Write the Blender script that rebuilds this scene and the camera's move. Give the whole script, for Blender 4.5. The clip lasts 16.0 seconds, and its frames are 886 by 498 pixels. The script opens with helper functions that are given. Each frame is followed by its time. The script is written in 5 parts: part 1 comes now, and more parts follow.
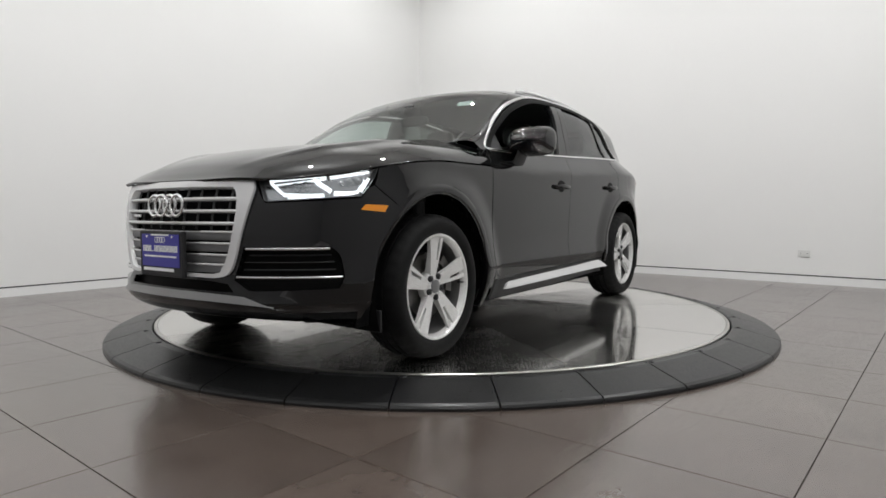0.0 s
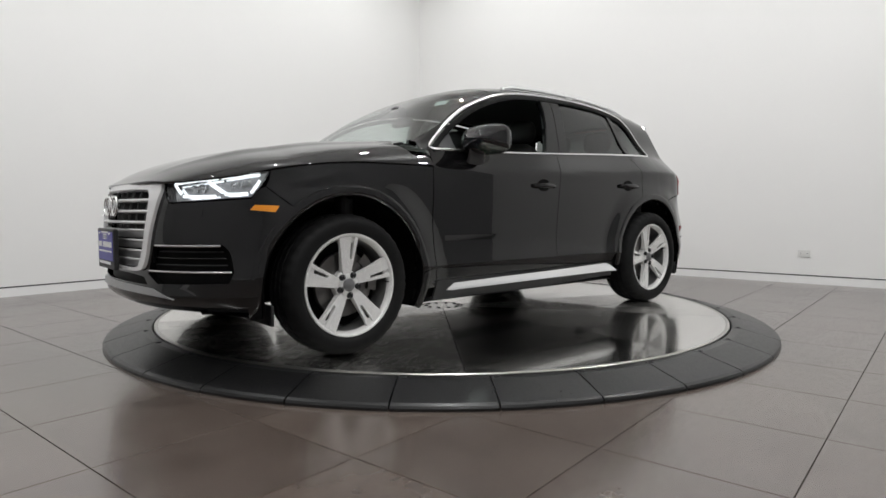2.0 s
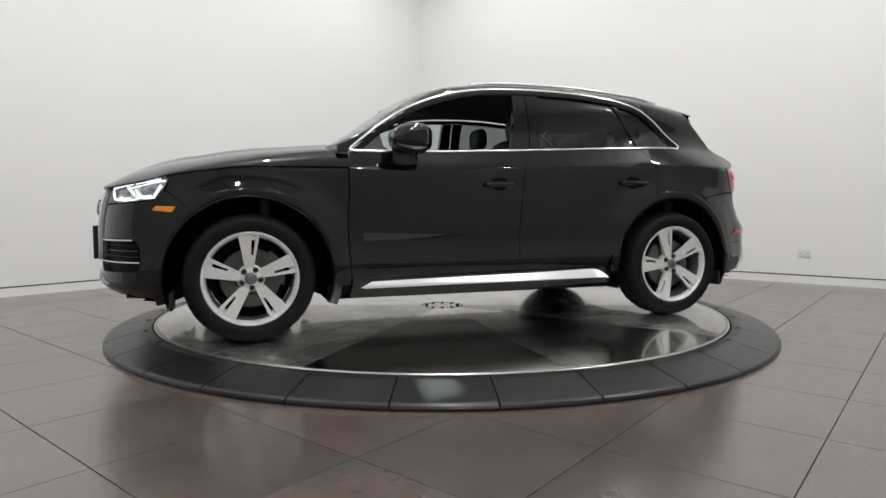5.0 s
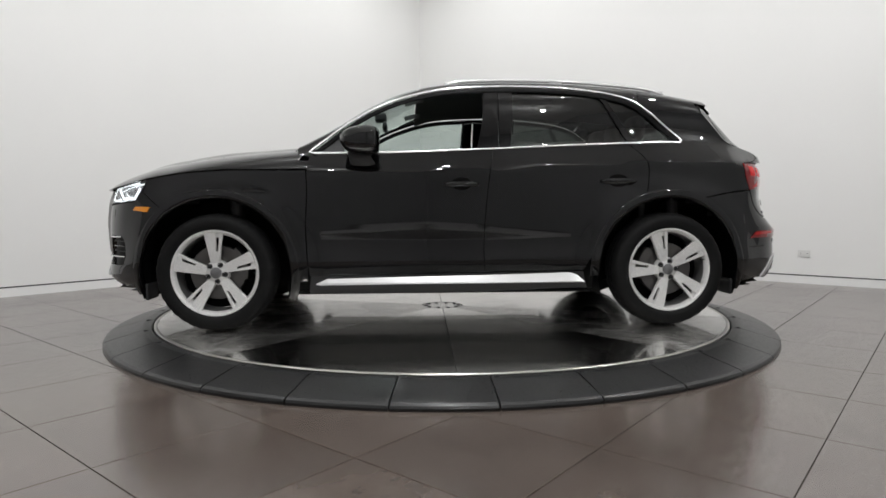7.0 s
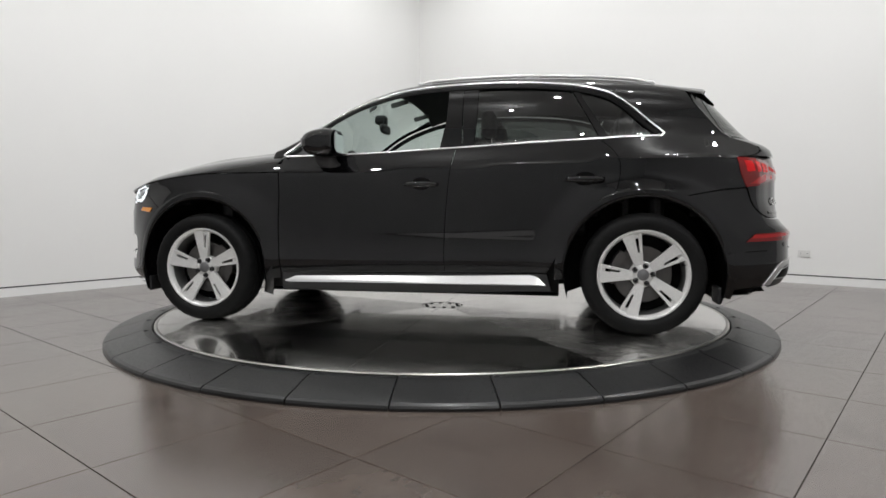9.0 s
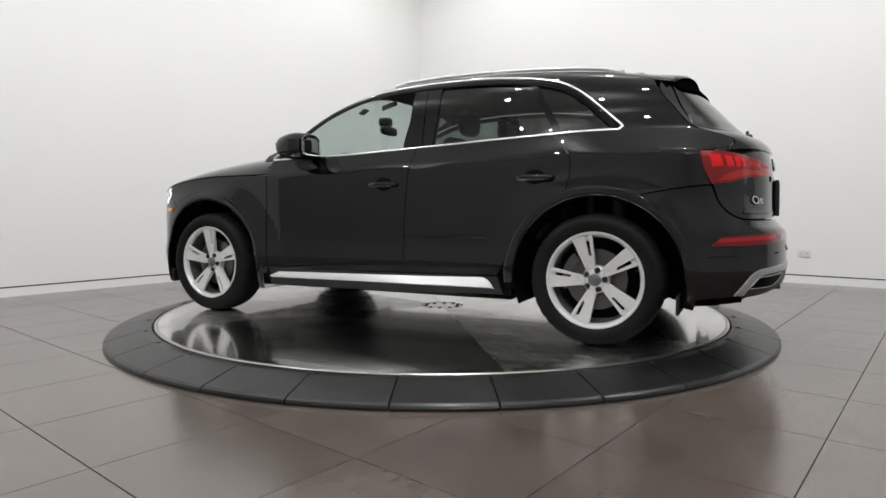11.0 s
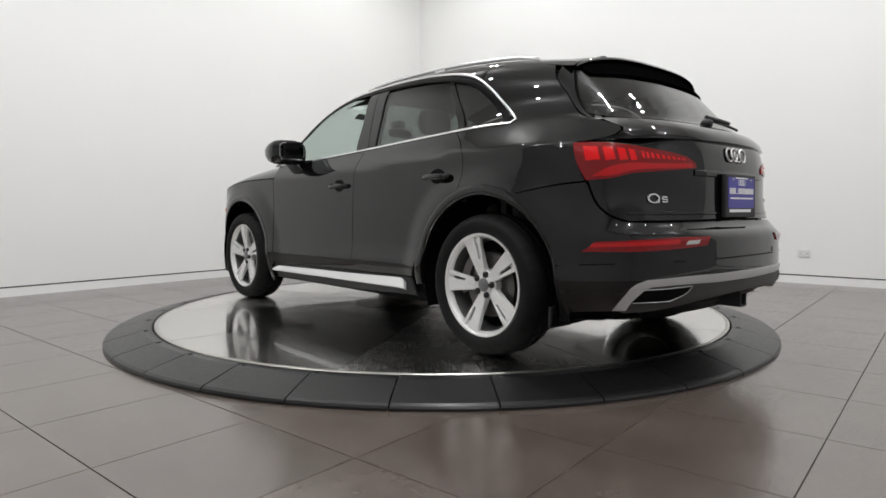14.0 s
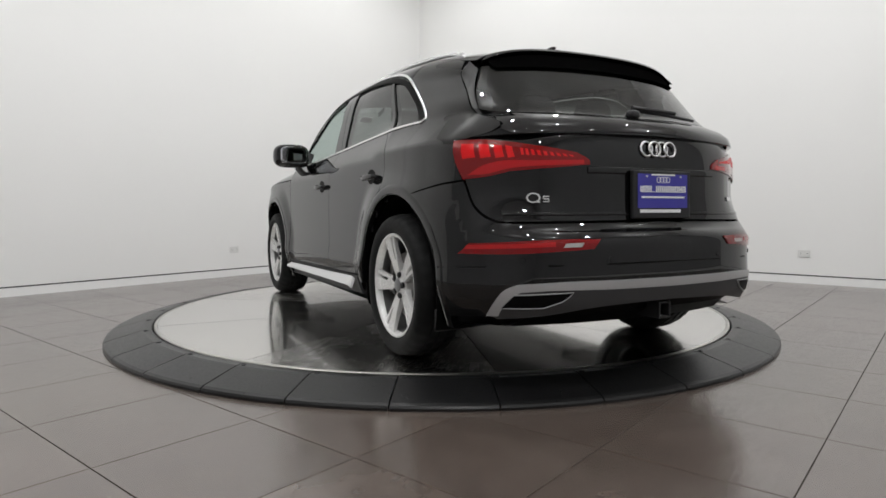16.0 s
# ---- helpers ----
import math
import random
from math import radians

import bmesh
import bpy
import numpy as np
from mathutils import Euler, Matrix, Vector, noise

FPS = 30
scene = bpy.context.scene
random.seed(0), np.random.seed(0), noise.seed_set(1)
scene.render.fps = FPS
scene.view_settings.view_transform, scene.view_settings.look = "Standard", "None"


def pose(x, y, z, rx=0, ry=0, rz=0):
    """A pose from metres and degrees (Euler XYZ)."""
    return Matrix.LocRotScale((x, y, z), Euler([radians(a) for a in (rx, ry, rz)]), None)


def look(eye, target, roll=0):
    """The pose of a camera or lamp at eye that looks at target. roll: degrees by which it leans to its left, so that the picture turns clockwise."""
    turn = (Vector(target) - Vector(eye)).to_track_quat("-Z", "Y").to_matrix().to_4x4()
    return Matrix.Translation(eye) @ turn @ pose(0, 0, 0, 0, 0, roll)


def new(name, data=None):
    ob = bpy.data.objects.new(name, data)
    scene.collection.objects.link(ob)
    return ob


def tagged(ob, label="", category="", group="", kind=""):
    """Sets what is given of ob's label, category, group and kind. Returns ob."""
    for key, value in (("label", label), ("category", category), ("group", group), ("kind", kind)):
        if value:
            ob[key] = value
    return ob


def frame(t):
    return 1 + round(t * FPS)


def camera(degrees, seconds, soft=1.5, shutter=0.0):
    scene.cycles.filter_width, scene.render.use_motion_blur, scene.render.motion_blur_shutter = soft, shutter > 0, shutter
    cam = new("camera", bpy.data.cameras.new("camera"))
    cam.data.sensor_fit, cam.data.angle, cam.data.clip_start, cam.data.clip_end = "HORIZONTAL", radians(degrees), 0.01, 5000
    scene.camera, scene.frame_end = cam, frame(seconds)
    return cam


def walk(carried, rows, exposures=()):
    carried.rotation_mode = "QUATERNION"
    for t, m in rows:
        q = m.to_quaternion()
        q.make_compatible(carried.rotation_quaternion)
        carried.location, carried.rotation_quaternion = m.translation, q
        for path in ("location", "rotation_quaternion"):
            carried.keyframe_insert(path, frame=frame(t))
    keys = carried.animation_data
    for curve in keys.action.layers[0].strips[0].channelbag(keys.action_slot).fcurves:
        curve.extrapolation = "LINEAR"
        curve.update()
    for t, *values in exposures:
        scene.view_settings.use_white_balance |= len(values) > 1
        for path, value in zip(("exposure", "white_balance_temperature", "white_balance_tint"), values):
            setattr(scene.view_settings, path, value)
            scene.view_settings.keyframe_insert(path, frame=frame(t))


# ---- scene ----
from mathutils.geometry import delaunay_2d_cdt

cam = camera(71.45, 16.0, soft=1.6)
EYE = Vector((0.0, -4.768, 0.816))
AIM = EYE + Vector((0.0017, 0.998, -0.0628))
walk(cam, [(0.0, look(EYE, AIM, -0.12)), (16.0, look(EYE, AIM, -0.12))], exposures=[(0.0, 0.0), (7.5, 0.0), (9.0, 0.04), (11.5, 0.14), (13.0, 0.15), (14.5, 0.06), (16.0, 0.0)])

DISC = 0.078            # height of the turntable's top
SPIN0, SPIN = 235.47, -7.4215   # heading of the car in degrees, and degrees a second
SIDE = 0.065            # the car stands a little off the axis
CORNER = Vector((-0.36, 5.60, 0.0))
TURN = -39.7            # direction of the right-hand wall
ROOM_U, ROOM_V, ROOM_H = 11.2, 11.6, 5.7
ROOM = Matrix.Translation(CORNER) @ Matrix.Rotation(radians(TURN), 4, "Z")   # x along one wall, -y along the other

# ---- light ----
world = bpy.data.worlds.new("world")
scene.world = world
world.use_nodes = True
world.node_tree.nodes["Background"].inputs[0].default_value = (0.02, 0.02, 0.02, 1)
SPOT_POWER, BULB_POWER = 161.0, 33.0
LAMP_COLOR = (0.995, 1.0, 1.005)
LAMP_SPOTS = [(1.95 + 2.45 * i, 1.95 + 2.5 * j) for i in range(4) for j in range(4)]
LAMP_DROP = 0.45
# shaded spots and bare bulbs take turns along the ceiling
for k, (u, v) in enumerate(LAMP_SPOTS):
    data = bpy.data.lights.new("pendant_glow", "POINT" if (k + k // 4) % 2 else "SPOT")
    if data.type == "SPOT":
        data.spot_size, data.spot_blend = radians(170), 0.6
    data.shadow_soft_size, data.energy, data.color = 0.055, SPOT_POWER if data.type == "SPOT" else BULB_POWER, LAMP_COLOR
    new("pendant_glow", data).matrix_world = ROOM @ Matrix.Translation((u, -v, ROOM_H - LAMP_DROP))

# ---- materials ----
def mat(name, color, rough=0.5, metal=0.0, coat=0.0, spec=0.5, **more):
    m = bpy.data.materials.new(name)
    m.use_nodes = True
    b = m.node_tree.nodes["Principled BSDF"]
    b.inputs["Base Color"].default_value = (*color, 1)
    b.inputs["Roughness"].default_value = rough
    b.inputs["Metallic"].default_value = metal
    b.inputs["Coat Weight"].default_value = coat
    b.inputs["Coat Roughness"].default_value = 0.02
    b.inputs["Specular IOR Level"].default_value = spec
    for key, value in more.items():
        b.inputs[key.replace("_", " ")].default_value = value
    return m


def node(m, kind, **values):
    n = m.node_tree.nodes.new(kind)
    for key, value in values.items():
        n.inputs[key.replace("_", " ")].default_value = value
    return n


def link(m, a, out, b, socket):
    m.node_tree.links.new(a.outputs[out], b.inputs[socket])


def grain(m, color_a, color_b, scale, stretch=(1, 1, 1), rough=None, bump=0.0, bump_scale=None, detail=6.0, space="Object", distance=0.002):
    """Colour varies between two tones by noise; roughness and relief by a finer one."""
    b = m.node_tree.nodes["Principled BSDF"]
    co = node(m, "ShaderNodeTexCoord")
    mp = node(m, "ShaderNodeMapping")
    mp.inputs["Scale"].default_value = stretch
    link(m, co, space, mp, "Vector")
    n1 = node(m, "ShaderNodeTexNoise", Scale=scale, Detail=detail, Roughness=0.6)
    link(m, mp, "Vector", n1, "Vector")
    mix = node(m, "ShaderNodeMix")
    mix.data_type = "RGBA"
    mix.inputs[6].default_value, mix.inputs[7].default_value = (*color_a, 1), (*color_b, 1)
    link(m, n1, "Fac", mix, 0)
    m.node_tree.links.new(mix.outputs[2], b.inputs["Base Color"])
    n2 = node(m, "ShaderNodeTexNoise", Scale=bump_scale or scale * 8, Detail=4.0, Roughness=0.55)
    link(m, mp, "Vector", n2, "Vector")
    if rough:
        r = node(m, "ShaderNodeMapRange", To_Min=rough[0], To_Max=rough[1], From_Min=0.3, From_Max=0.7)
        link(m, n2, "Fac", r, "Value")
        link(m, r, "Result", b, "Roughness")
    if bump:
        bp = node(m, "ShaderNodeBump", Strength=bump, Distance=distance)
        link(m, n2, "Fac", bp, "Height")
        link(m, bp, "Normal", b, "Normal")
    return mix


WALL = mat("white_wall_paint", (0.8, 0.79, 0.77), 0.55)
grain(WALL, (0.80, 0.80, 0.785), (0.83, 0.825, 0.81), 0.7, rough=(0.5, 0.62), bump=0.05, bump_scale=60)
CEIL = mat("ceiling_paint", (0.5, 0.5, 0.49), 0.8)
grain(CEIL, (0.84, 0.84, 0.83), (0.88, 0.88, 0.87), 1.1, bump=0.05, bump_scale=80)
SKIRT = mat("baseboard_paint", (0.82, 0.82, 0.81), 0.4)
GROUT = mat("grout", (0.05, 0.045, 0.04), 0.8)
TILE = mat("porcelain_tile", (0.16, 0.14, 0.13), 0.35, spec=1.0, coat=0.30)
GAP = mat("shadow_gap", (0.03, 0.03, 0.03), 0.9)
RUBBER = mat("ramp_rubber", (0.02, 0.02, 0.021), 0.5, spec=0.45)
grain(RUBBER, (0.004, 0.004, 0.0043), (0.011, 0.011, 0.0113), 5.0, rough=(0.27, 0.40), bump=0.04, bump_scale=90, space="Object")
STEEL = mat("brushed_steel", (0.74, 0.725, 0.695), 0.2, 1.0, coat=0.6)
STEEL.node_tree.nodes["Principled BSDF"].inputs["Coat IOR"].default_value = 1.7
EDGE = mat("polished_edge", (0.55, 0.54, 0.51), 0.30, 1.0)
DARK = mat("dark_plastic", (0.012, 0.012, 0.013), 0.55)
grain(DARK, (0.010, 0.010, 0.011), (0.016, 0.016, 0.017), 40, rough=(0.45, 0.6), bump=0.1, bump_scale=400)
# grey stands in for the dim space behind the viewer, mirrored in the car
DIM_WALL = mat("dimmed_wall_paint", (0.4, 0.4, 0.4), 0.7)
grain(DIM_WALL, (0.32, 0.32, 0.324), (0.39, 0.39, 0.394), 0.9, rough=(0.6, 0.8), bump=0.05, bump_scale=60)
WHITE_PLASTIC = mat("white_plastic", (0.7, 0.7, 0.68), 0.35)


def tile_nodes():
    """Grey-brown porcelain: cloudy stains, fine streaks and a varying polish, each tile a little different."""
    m = TILE
    b = m.node_tree.nodes["Principled BSDF"]
    info, co = node(m, "ShaderNodeObjectInfo"), node(m, "ShaderNodeTexCoord")
    shift = node(m, "ShaderNodeVectorMath")
    shift.operation = "MULTIPLY_ADD"
    shift.inputs[1].default_value = (1, 1, 1)
    mul = node(m, "ShaderNodeVectorMath")
    mul.operation = "SCALE"
    mul.inputs[0].default_value = (13, 7, 3)
    link(m, info, "Random", mul, "Scale")
    link(m, co, "Object", shift, 0)
    m.node_tree.links.new(mul.outputs[0], shift.inputs[2])
    cloud = node(m, "ShaderNodeTexNoise", Scale=3.2, Detail=9.0, Roughness=0.65)
    m.node_tree.links.new(shift.outputs[0], cloud.inputs["Vector"])
    mp = node(m, "ShaderNodeMapping")
    mp.inputs["Scale"].default_value = (6, 26, 1)
    m.node_tree.links.new(shift.outputs[0], mp.inputs["Vector"])
    streak = node(m, "ShaderNodeTexNoise", Scale=2.5, Detail=8.0, Roughness=0.7)
    link(m, mp, "Vector", streak, "Vector")
    ramp = node(m, "ShaderNodeValToRGB")
    ramp.color_ramp.elements[0].position, ramp.color_ramp.elements[0].color = 0.3, (0.076, 0.058, 0.048, 1)
    ramp.color_ramp.elements[1].position, ramp.color_ramp.elements[1].color = 0.72, (0.118, 0.094, 0.080, 1)
    link(m, cloud, "Fac", ramp, "Fac")
    tone = node(m, "ShaderNodeMapRange", To_Min=0.9, To_Max=1.1)
    link(m, info, "Random", tone, "Value")
    mix = node(m, "ShaderNodeMix")
    mix.data_type, mix.blend_type = "RGBA", "MULTIPLY"
    mix.inputs[0].default_value = 1.0
    link(m, ramp, "Color", mix, 6)
    link(m, tone, "Result", mix, 7)
    m.node_tree.links.new(mix.outputs[2], b.inputs["Base Color"])
    rough = node(m, "ShaderNodeMapRange", From_Min=0.35, From_Max=0.65, To_Min=0.16, To_Max=0.27)
    link(m, streak, "Fac", rough, "Value")
    link(m, rough, "Result", b, "Roughness")
    link(m, rough, "Result", b, "Coat Roughness")
    bump = node(m, "ShaderNodeBump", Strength=0.011, Distance=0.001)
    link(m, streak, "Fac", bump, "Height")
    link(m, bump, "Normal", b, "Normal")
    link(m, bump, "Normal", b, "Coat Normal")


def steel_nodes():
    """Brushed sheet: the grain runs one way in each sector."""
    m = STEEL
    b = m.node_tree.nodes["Principled BSDF"]
    co, mp = node(m, "ShaderNodeTexCoord"), node(m, "ShaderNodeMapping")
    mp.inputs["Scale"].default_value = (2, 160, 1)
    link(m, co, "Object", mp, "Vector")
    n = node(m, "ShaderNodeTexNoise", Scale=4.0, Detail=5.0, Roughness=0.6)
    link(m, mp, "Vector", n, "Vector")
    smear = node(m, "ShaderNodeTexNoise", Scale=3.0, Detail=5.0, Roughness=0.6)
    link(m, co, "Object", smear, "Vector")
    add = node(m, "ShaderNodeMath")
    link(m, n, "Fac", add, 0)
    link(m, smear, "Fac", add, 1)
    r = node(m, "ShaderNodeMapRange", From_Min=0.7, From_Max=1.3, To_Min=0.14, To_Max=0.27)
    link(m, add, "Value", r, "Value")
    info = node(m, "ShaderNodeObjectInfo")
    own = node(m, "ShaderNodeMapRange", To_Min=-0.06, To_Max=0.10)
    link(m, info, "Random", own, "Value")
    both = node(m, "ShaderNodeMath")
    link(m, r, "Result", both, 0)
    link(m, own, "Result", both, 1)
    link(m, both, "Value", b, "Roughness")
    b.inputs["Anisotropic"].default_value = 0.6
    vt = node(m, "ShaderNodeVectorTransform")
    vt.vector_type, vt.convert_from, vt.convert_to = "VECTOR", "OBJECT", "WORLD"
    vt.inputs[0].default_value = (0, 1, 0)
    link(m, vt, "Vector", b, "Tangent")


tile_nodes()
steel_nodes()


# ---- mesh helpers ----
def part(name, bm, material, parent, label="", smooth=False, m=None):
    """Links a bmesh as one mesh object under a thing or a part."""
    me = bpy.data.meshes.new(name)
    bm.to_mesh(me)
    bm.free()
    return part_mesh(name, me, material, parent, label, smooth, m)


def part_mesh(name, me, material, parent, label="", smooth=False, m=None):
    for mt in (material if isinstance(material, (list, tuple)) else [material]):
        me.materials.append(mt)
    if smooth:
        me.shade_smooth()
    ob = new(name, me)
    if parent:
        ob.parent = parent
    if m is not None:
        ob.matrix_basis = m
    return tagged(ob, label)


def box(bm, size, m=Matrix(), bevel=0.0, seg=2):
    r = bmesh.ops.create_cube(bm, size=1, matrix=m @ Matrix.Diagonal((*size, 1)))
    if bevel:
        edges = list({e for v in r["verts"] for e in v.link_edges})
        bmesh.ops.bevel(bm, geom=edges, offset=bevel, segments=seg, affect="EDGES", profile=0.5)
    return bm


def cyl(bm, r1, r2, depth, m=Matrix(), n=24):
    bmesh.ops.create_cone(bm, cap_ends=True, segments=n, radius1=r1, radius2=r2, depth=depth, matrix=m)
    return bm


def lathe(bm, profile, n=48, m=Matrix(), a0=0.0, a1=360.0):
    """Turns a profile of (radius, height) about the z axis."""
    full = abs(a1 - a0) >= 359.9
    rings = []
    for i in range(n if full else n + 1):
        a = radians(a0 + (a1 - a0) * i / n)
        rings.append([bm.verts.new(m @ Vector((r * math.cos(a), r * math.sin(a), z))) for r, z in profile])
    for i in range(n):
        A, B = rings[i], rings[(i + 1) % len(rings)]
        for k in range(len(profile) - 1):
            bm.faces.new((A[k], B[k], B[k + 1], A[k + 1]))
    return rings


def empty(name, label, category, m=Matrix(), group="", kind=""):
    ob = new(name)
    ob.empty_display_size = 0.2
    ob.matrix_basis = m
    return tagged(ob, label, category, group, kind)


# ---- room ----
def wall(name, m, length, height, thick=0.2, paint=WALL, label="smooth matt white painted gallery wall"):
    bm = bmesh.new()
    box(bm, (length, thick, height - 0.098), m @ Matrix.Translation((length / 2, thick / 2, 0.098 + (height - 0.098) / 2)))
    ob = part(name, bm, paint, None)
    tagged(ob, label, "wall", kind="structure")
    bm = bmesh.new()
    box(bm, (length, thick - 0.012, 0.014), m @ Matrix.Translation((length / 2, thick / 2 + 0.006, 0.091)))
    part("shadow_gap", bm, GAP, ob)
    bm = bmesh.new()
    box(bm, (length, thick, 0.084), m @ Matrix.Translation((length / 2, thick / 2, 0.042)))
    tagged(part("baseboard", bm, SKIRT, None), "flush white baseboard below a thin dark groove", "baseboard", kind="structure")


def outlet(m):
    """A small white socket plate: two openings in a bevelled cover."""
    ob = empty("wall_outlet", "small white double socket plate on the white wall", "outlet", m, group="wall outlets")
    bm = bmesh.new()
    box(bm, (0.12, 0.008, 0.075), Matrix.Translation((0, -0.004, 0)), 0.003)
    part("cover_plate", bm, WHITE_PLASTIC, ob)
    for x in (-0.03, 0.03):
        bm = bmesh.new()
        cyl(bm, 0.016, 0.016, 0.004, Matrix.Translation((x, -0.0095, 0)) @ Matrix.Rotation(radians(90), 4, "X"), 16)
        part("socket", bm, WHITE_PLASTIC, ob)
        bm = bmesh.new()
        for dx in (-0.006, 0.006):
            box(bm, (0.003, 0.002, 0.009), Matrix.Translation((x + dx, -0.012, 0.002)))
        part("slot", bm, GAP, ob)


def room():
    wall("wall_east", ROOM, ROOM_U, ROOM_H)
    wall("wall_north", ROOM @ Matrix.Translation((0, -ROOM_V, 0)) @ Matrix.Rotation(radians(90), 4, "Z"), ROOM_V, ROOM_H)
    # two added walls out of view, toned down so the bodywork mirrors less light
    wall("wall_south", ROOM @ Matrix.Translation((ROOM_U, 0, 0)) @ Matrix.Rotation(radians(-90), 4, "Z"), ROOM_V, ROOM_H, paint=DIM_WALL, label="unseen wall behind the viewer, greyed to dim the car's reflections")
    wall("wall_west", ROOM @ Matrix.Translation((ROOM_U, -ROOM_V, 0)) @ Matrix.Rotation(radians(180), 4, "Z"), ROOM_U, ROOM_H, paint=DIM_WALL, label="unseen wall behind the viewer, greyed to dim the car's reflections")
    bm = bmesh.new()
    box(bm, (ROOM_U + 0.4, ROOM_V + 0.4, 0.2), ROOM @ Matrix.Translation((ROOM_U / 2, -ROOM_V / 2, ROOM_H + 0.1)))
    tagged(part("ceiling", bm, CEIL, None), "plain white painted ceiling with round lamps", "ceiling", kind="structure")
    for u, v in LAMP_SPOTS:
        ob = empty("pendant_lamp", "small round ceiling lamp on a short white rod, switched on", "ceiling lamp", ROOM @ Matrix.Translation((u, -v, ROOM_H)), group="ceiling lamps")
        bm = bmesh.new()
        lathe(bm, [(0.0, 0.0), (0.06, 0.0), (0.06, -0.018), (0.02, -0.03), (0.0, -0.03)], 20)
        part("canopy", bm, WHITE_PLASTIC, ob)
        bm = bmesh.new()
        cyl(bm, 0.008, 0.008, LAMP_DROP - 0.11, Matrix.Translation((0, 0, -0.03 - (LAMP_DROP - 0.11) / 2)), 10)
        part("rod", bm, WHITE_PLASTIC, ob)
        bm = bmesh.new()
        lathe(bm, [(0.0, 0.0), (0.02, 0.0), (0.028, -0.012), (0.030, -0.022), (0.0, -0.022)], 16, Matrix.Translation((0, 0, -LAMP_DROP + 0.081)))
        part("socket", bm, WHITE_PLASTIC, ob)
    outlet(ROOM @ Matrix.Translation((5.65, 0, 0.33)))
    outlet(ROOM @ Matrix.Rotation(radians(90), 4, "Z") @ Matrix.Translation((-3.5, 0, 0.33)))


def floor():
    bm = bmesh.new()
    box(bm, (ROOM_U + 0.4, ROOM_V + 0.4, 0.2), ROOM @ Matrix.Translation((ROOM_U / 2, -ROOM_V / 2, -0.104)))
    base = part("floor", bm, GROUT, None)
    tagged(base, "grey-brown polished porcelain floor of large square tiles", "floor", kind="structure")
    size, gap = 0.588, 0.0045
    grid = Matrix.Translation((1.366, -2.627, 0)) @ Matrix.Rotation(radians(50.3), 4, "Z")
    inv = ROOM.inverted()
    half = (size - gap) / 2

    def slab(bm, m):
        ring = []
        for z, d in ((-0.006, 0), (-0.0004, 0), (0.0, 0.0004)):
            ring.append([bm.verts.new(m @ Vector((sx * (half - d), sy * (half - d), z))) for sx, sy in ((-1, -1), (1, -1), (1, 1), (-1, 1))])
        for a, b in zip(ring, ring[1:]):
            for i in range(4):
                bm.faces.new((a[i], a[(i + 1) % 4], b[(i + 1) % 4], b[i]))
        bm.faces.new(ring[-1])

    bm = bmesh.new()
    slab(bm, Matrix())
    me = bpy.data.meshes.new("tile")
    bm.to_mesh(me)
    bm.free()
    me.materials.append(TILE)
    rest = bmesh.new()
    for i in range(-24, 24):
        for j in range(-24, 24):
            m = grid @ Matrix.Translation(((i + 0.5) * size, (j + 0.5) * size, 0))
            p = inv @ m.translation
            c = m.translation
            if not (-0.2 < p.x < ROOM_U + 0.2 and -ROOM_V - 0.2 < p.y < 0.2) or c.xy.length < 1.75:
                continue
            if (c.xy - Vector((0, -1.5))).length < 4.9:
                ob = new("tile", me)
                ob.parent = base
                ob.matrix_basis = m
            else:
                slab(rest, m)
    tagged(part("tiles_far", rest, TILE, base), kind="stuff")


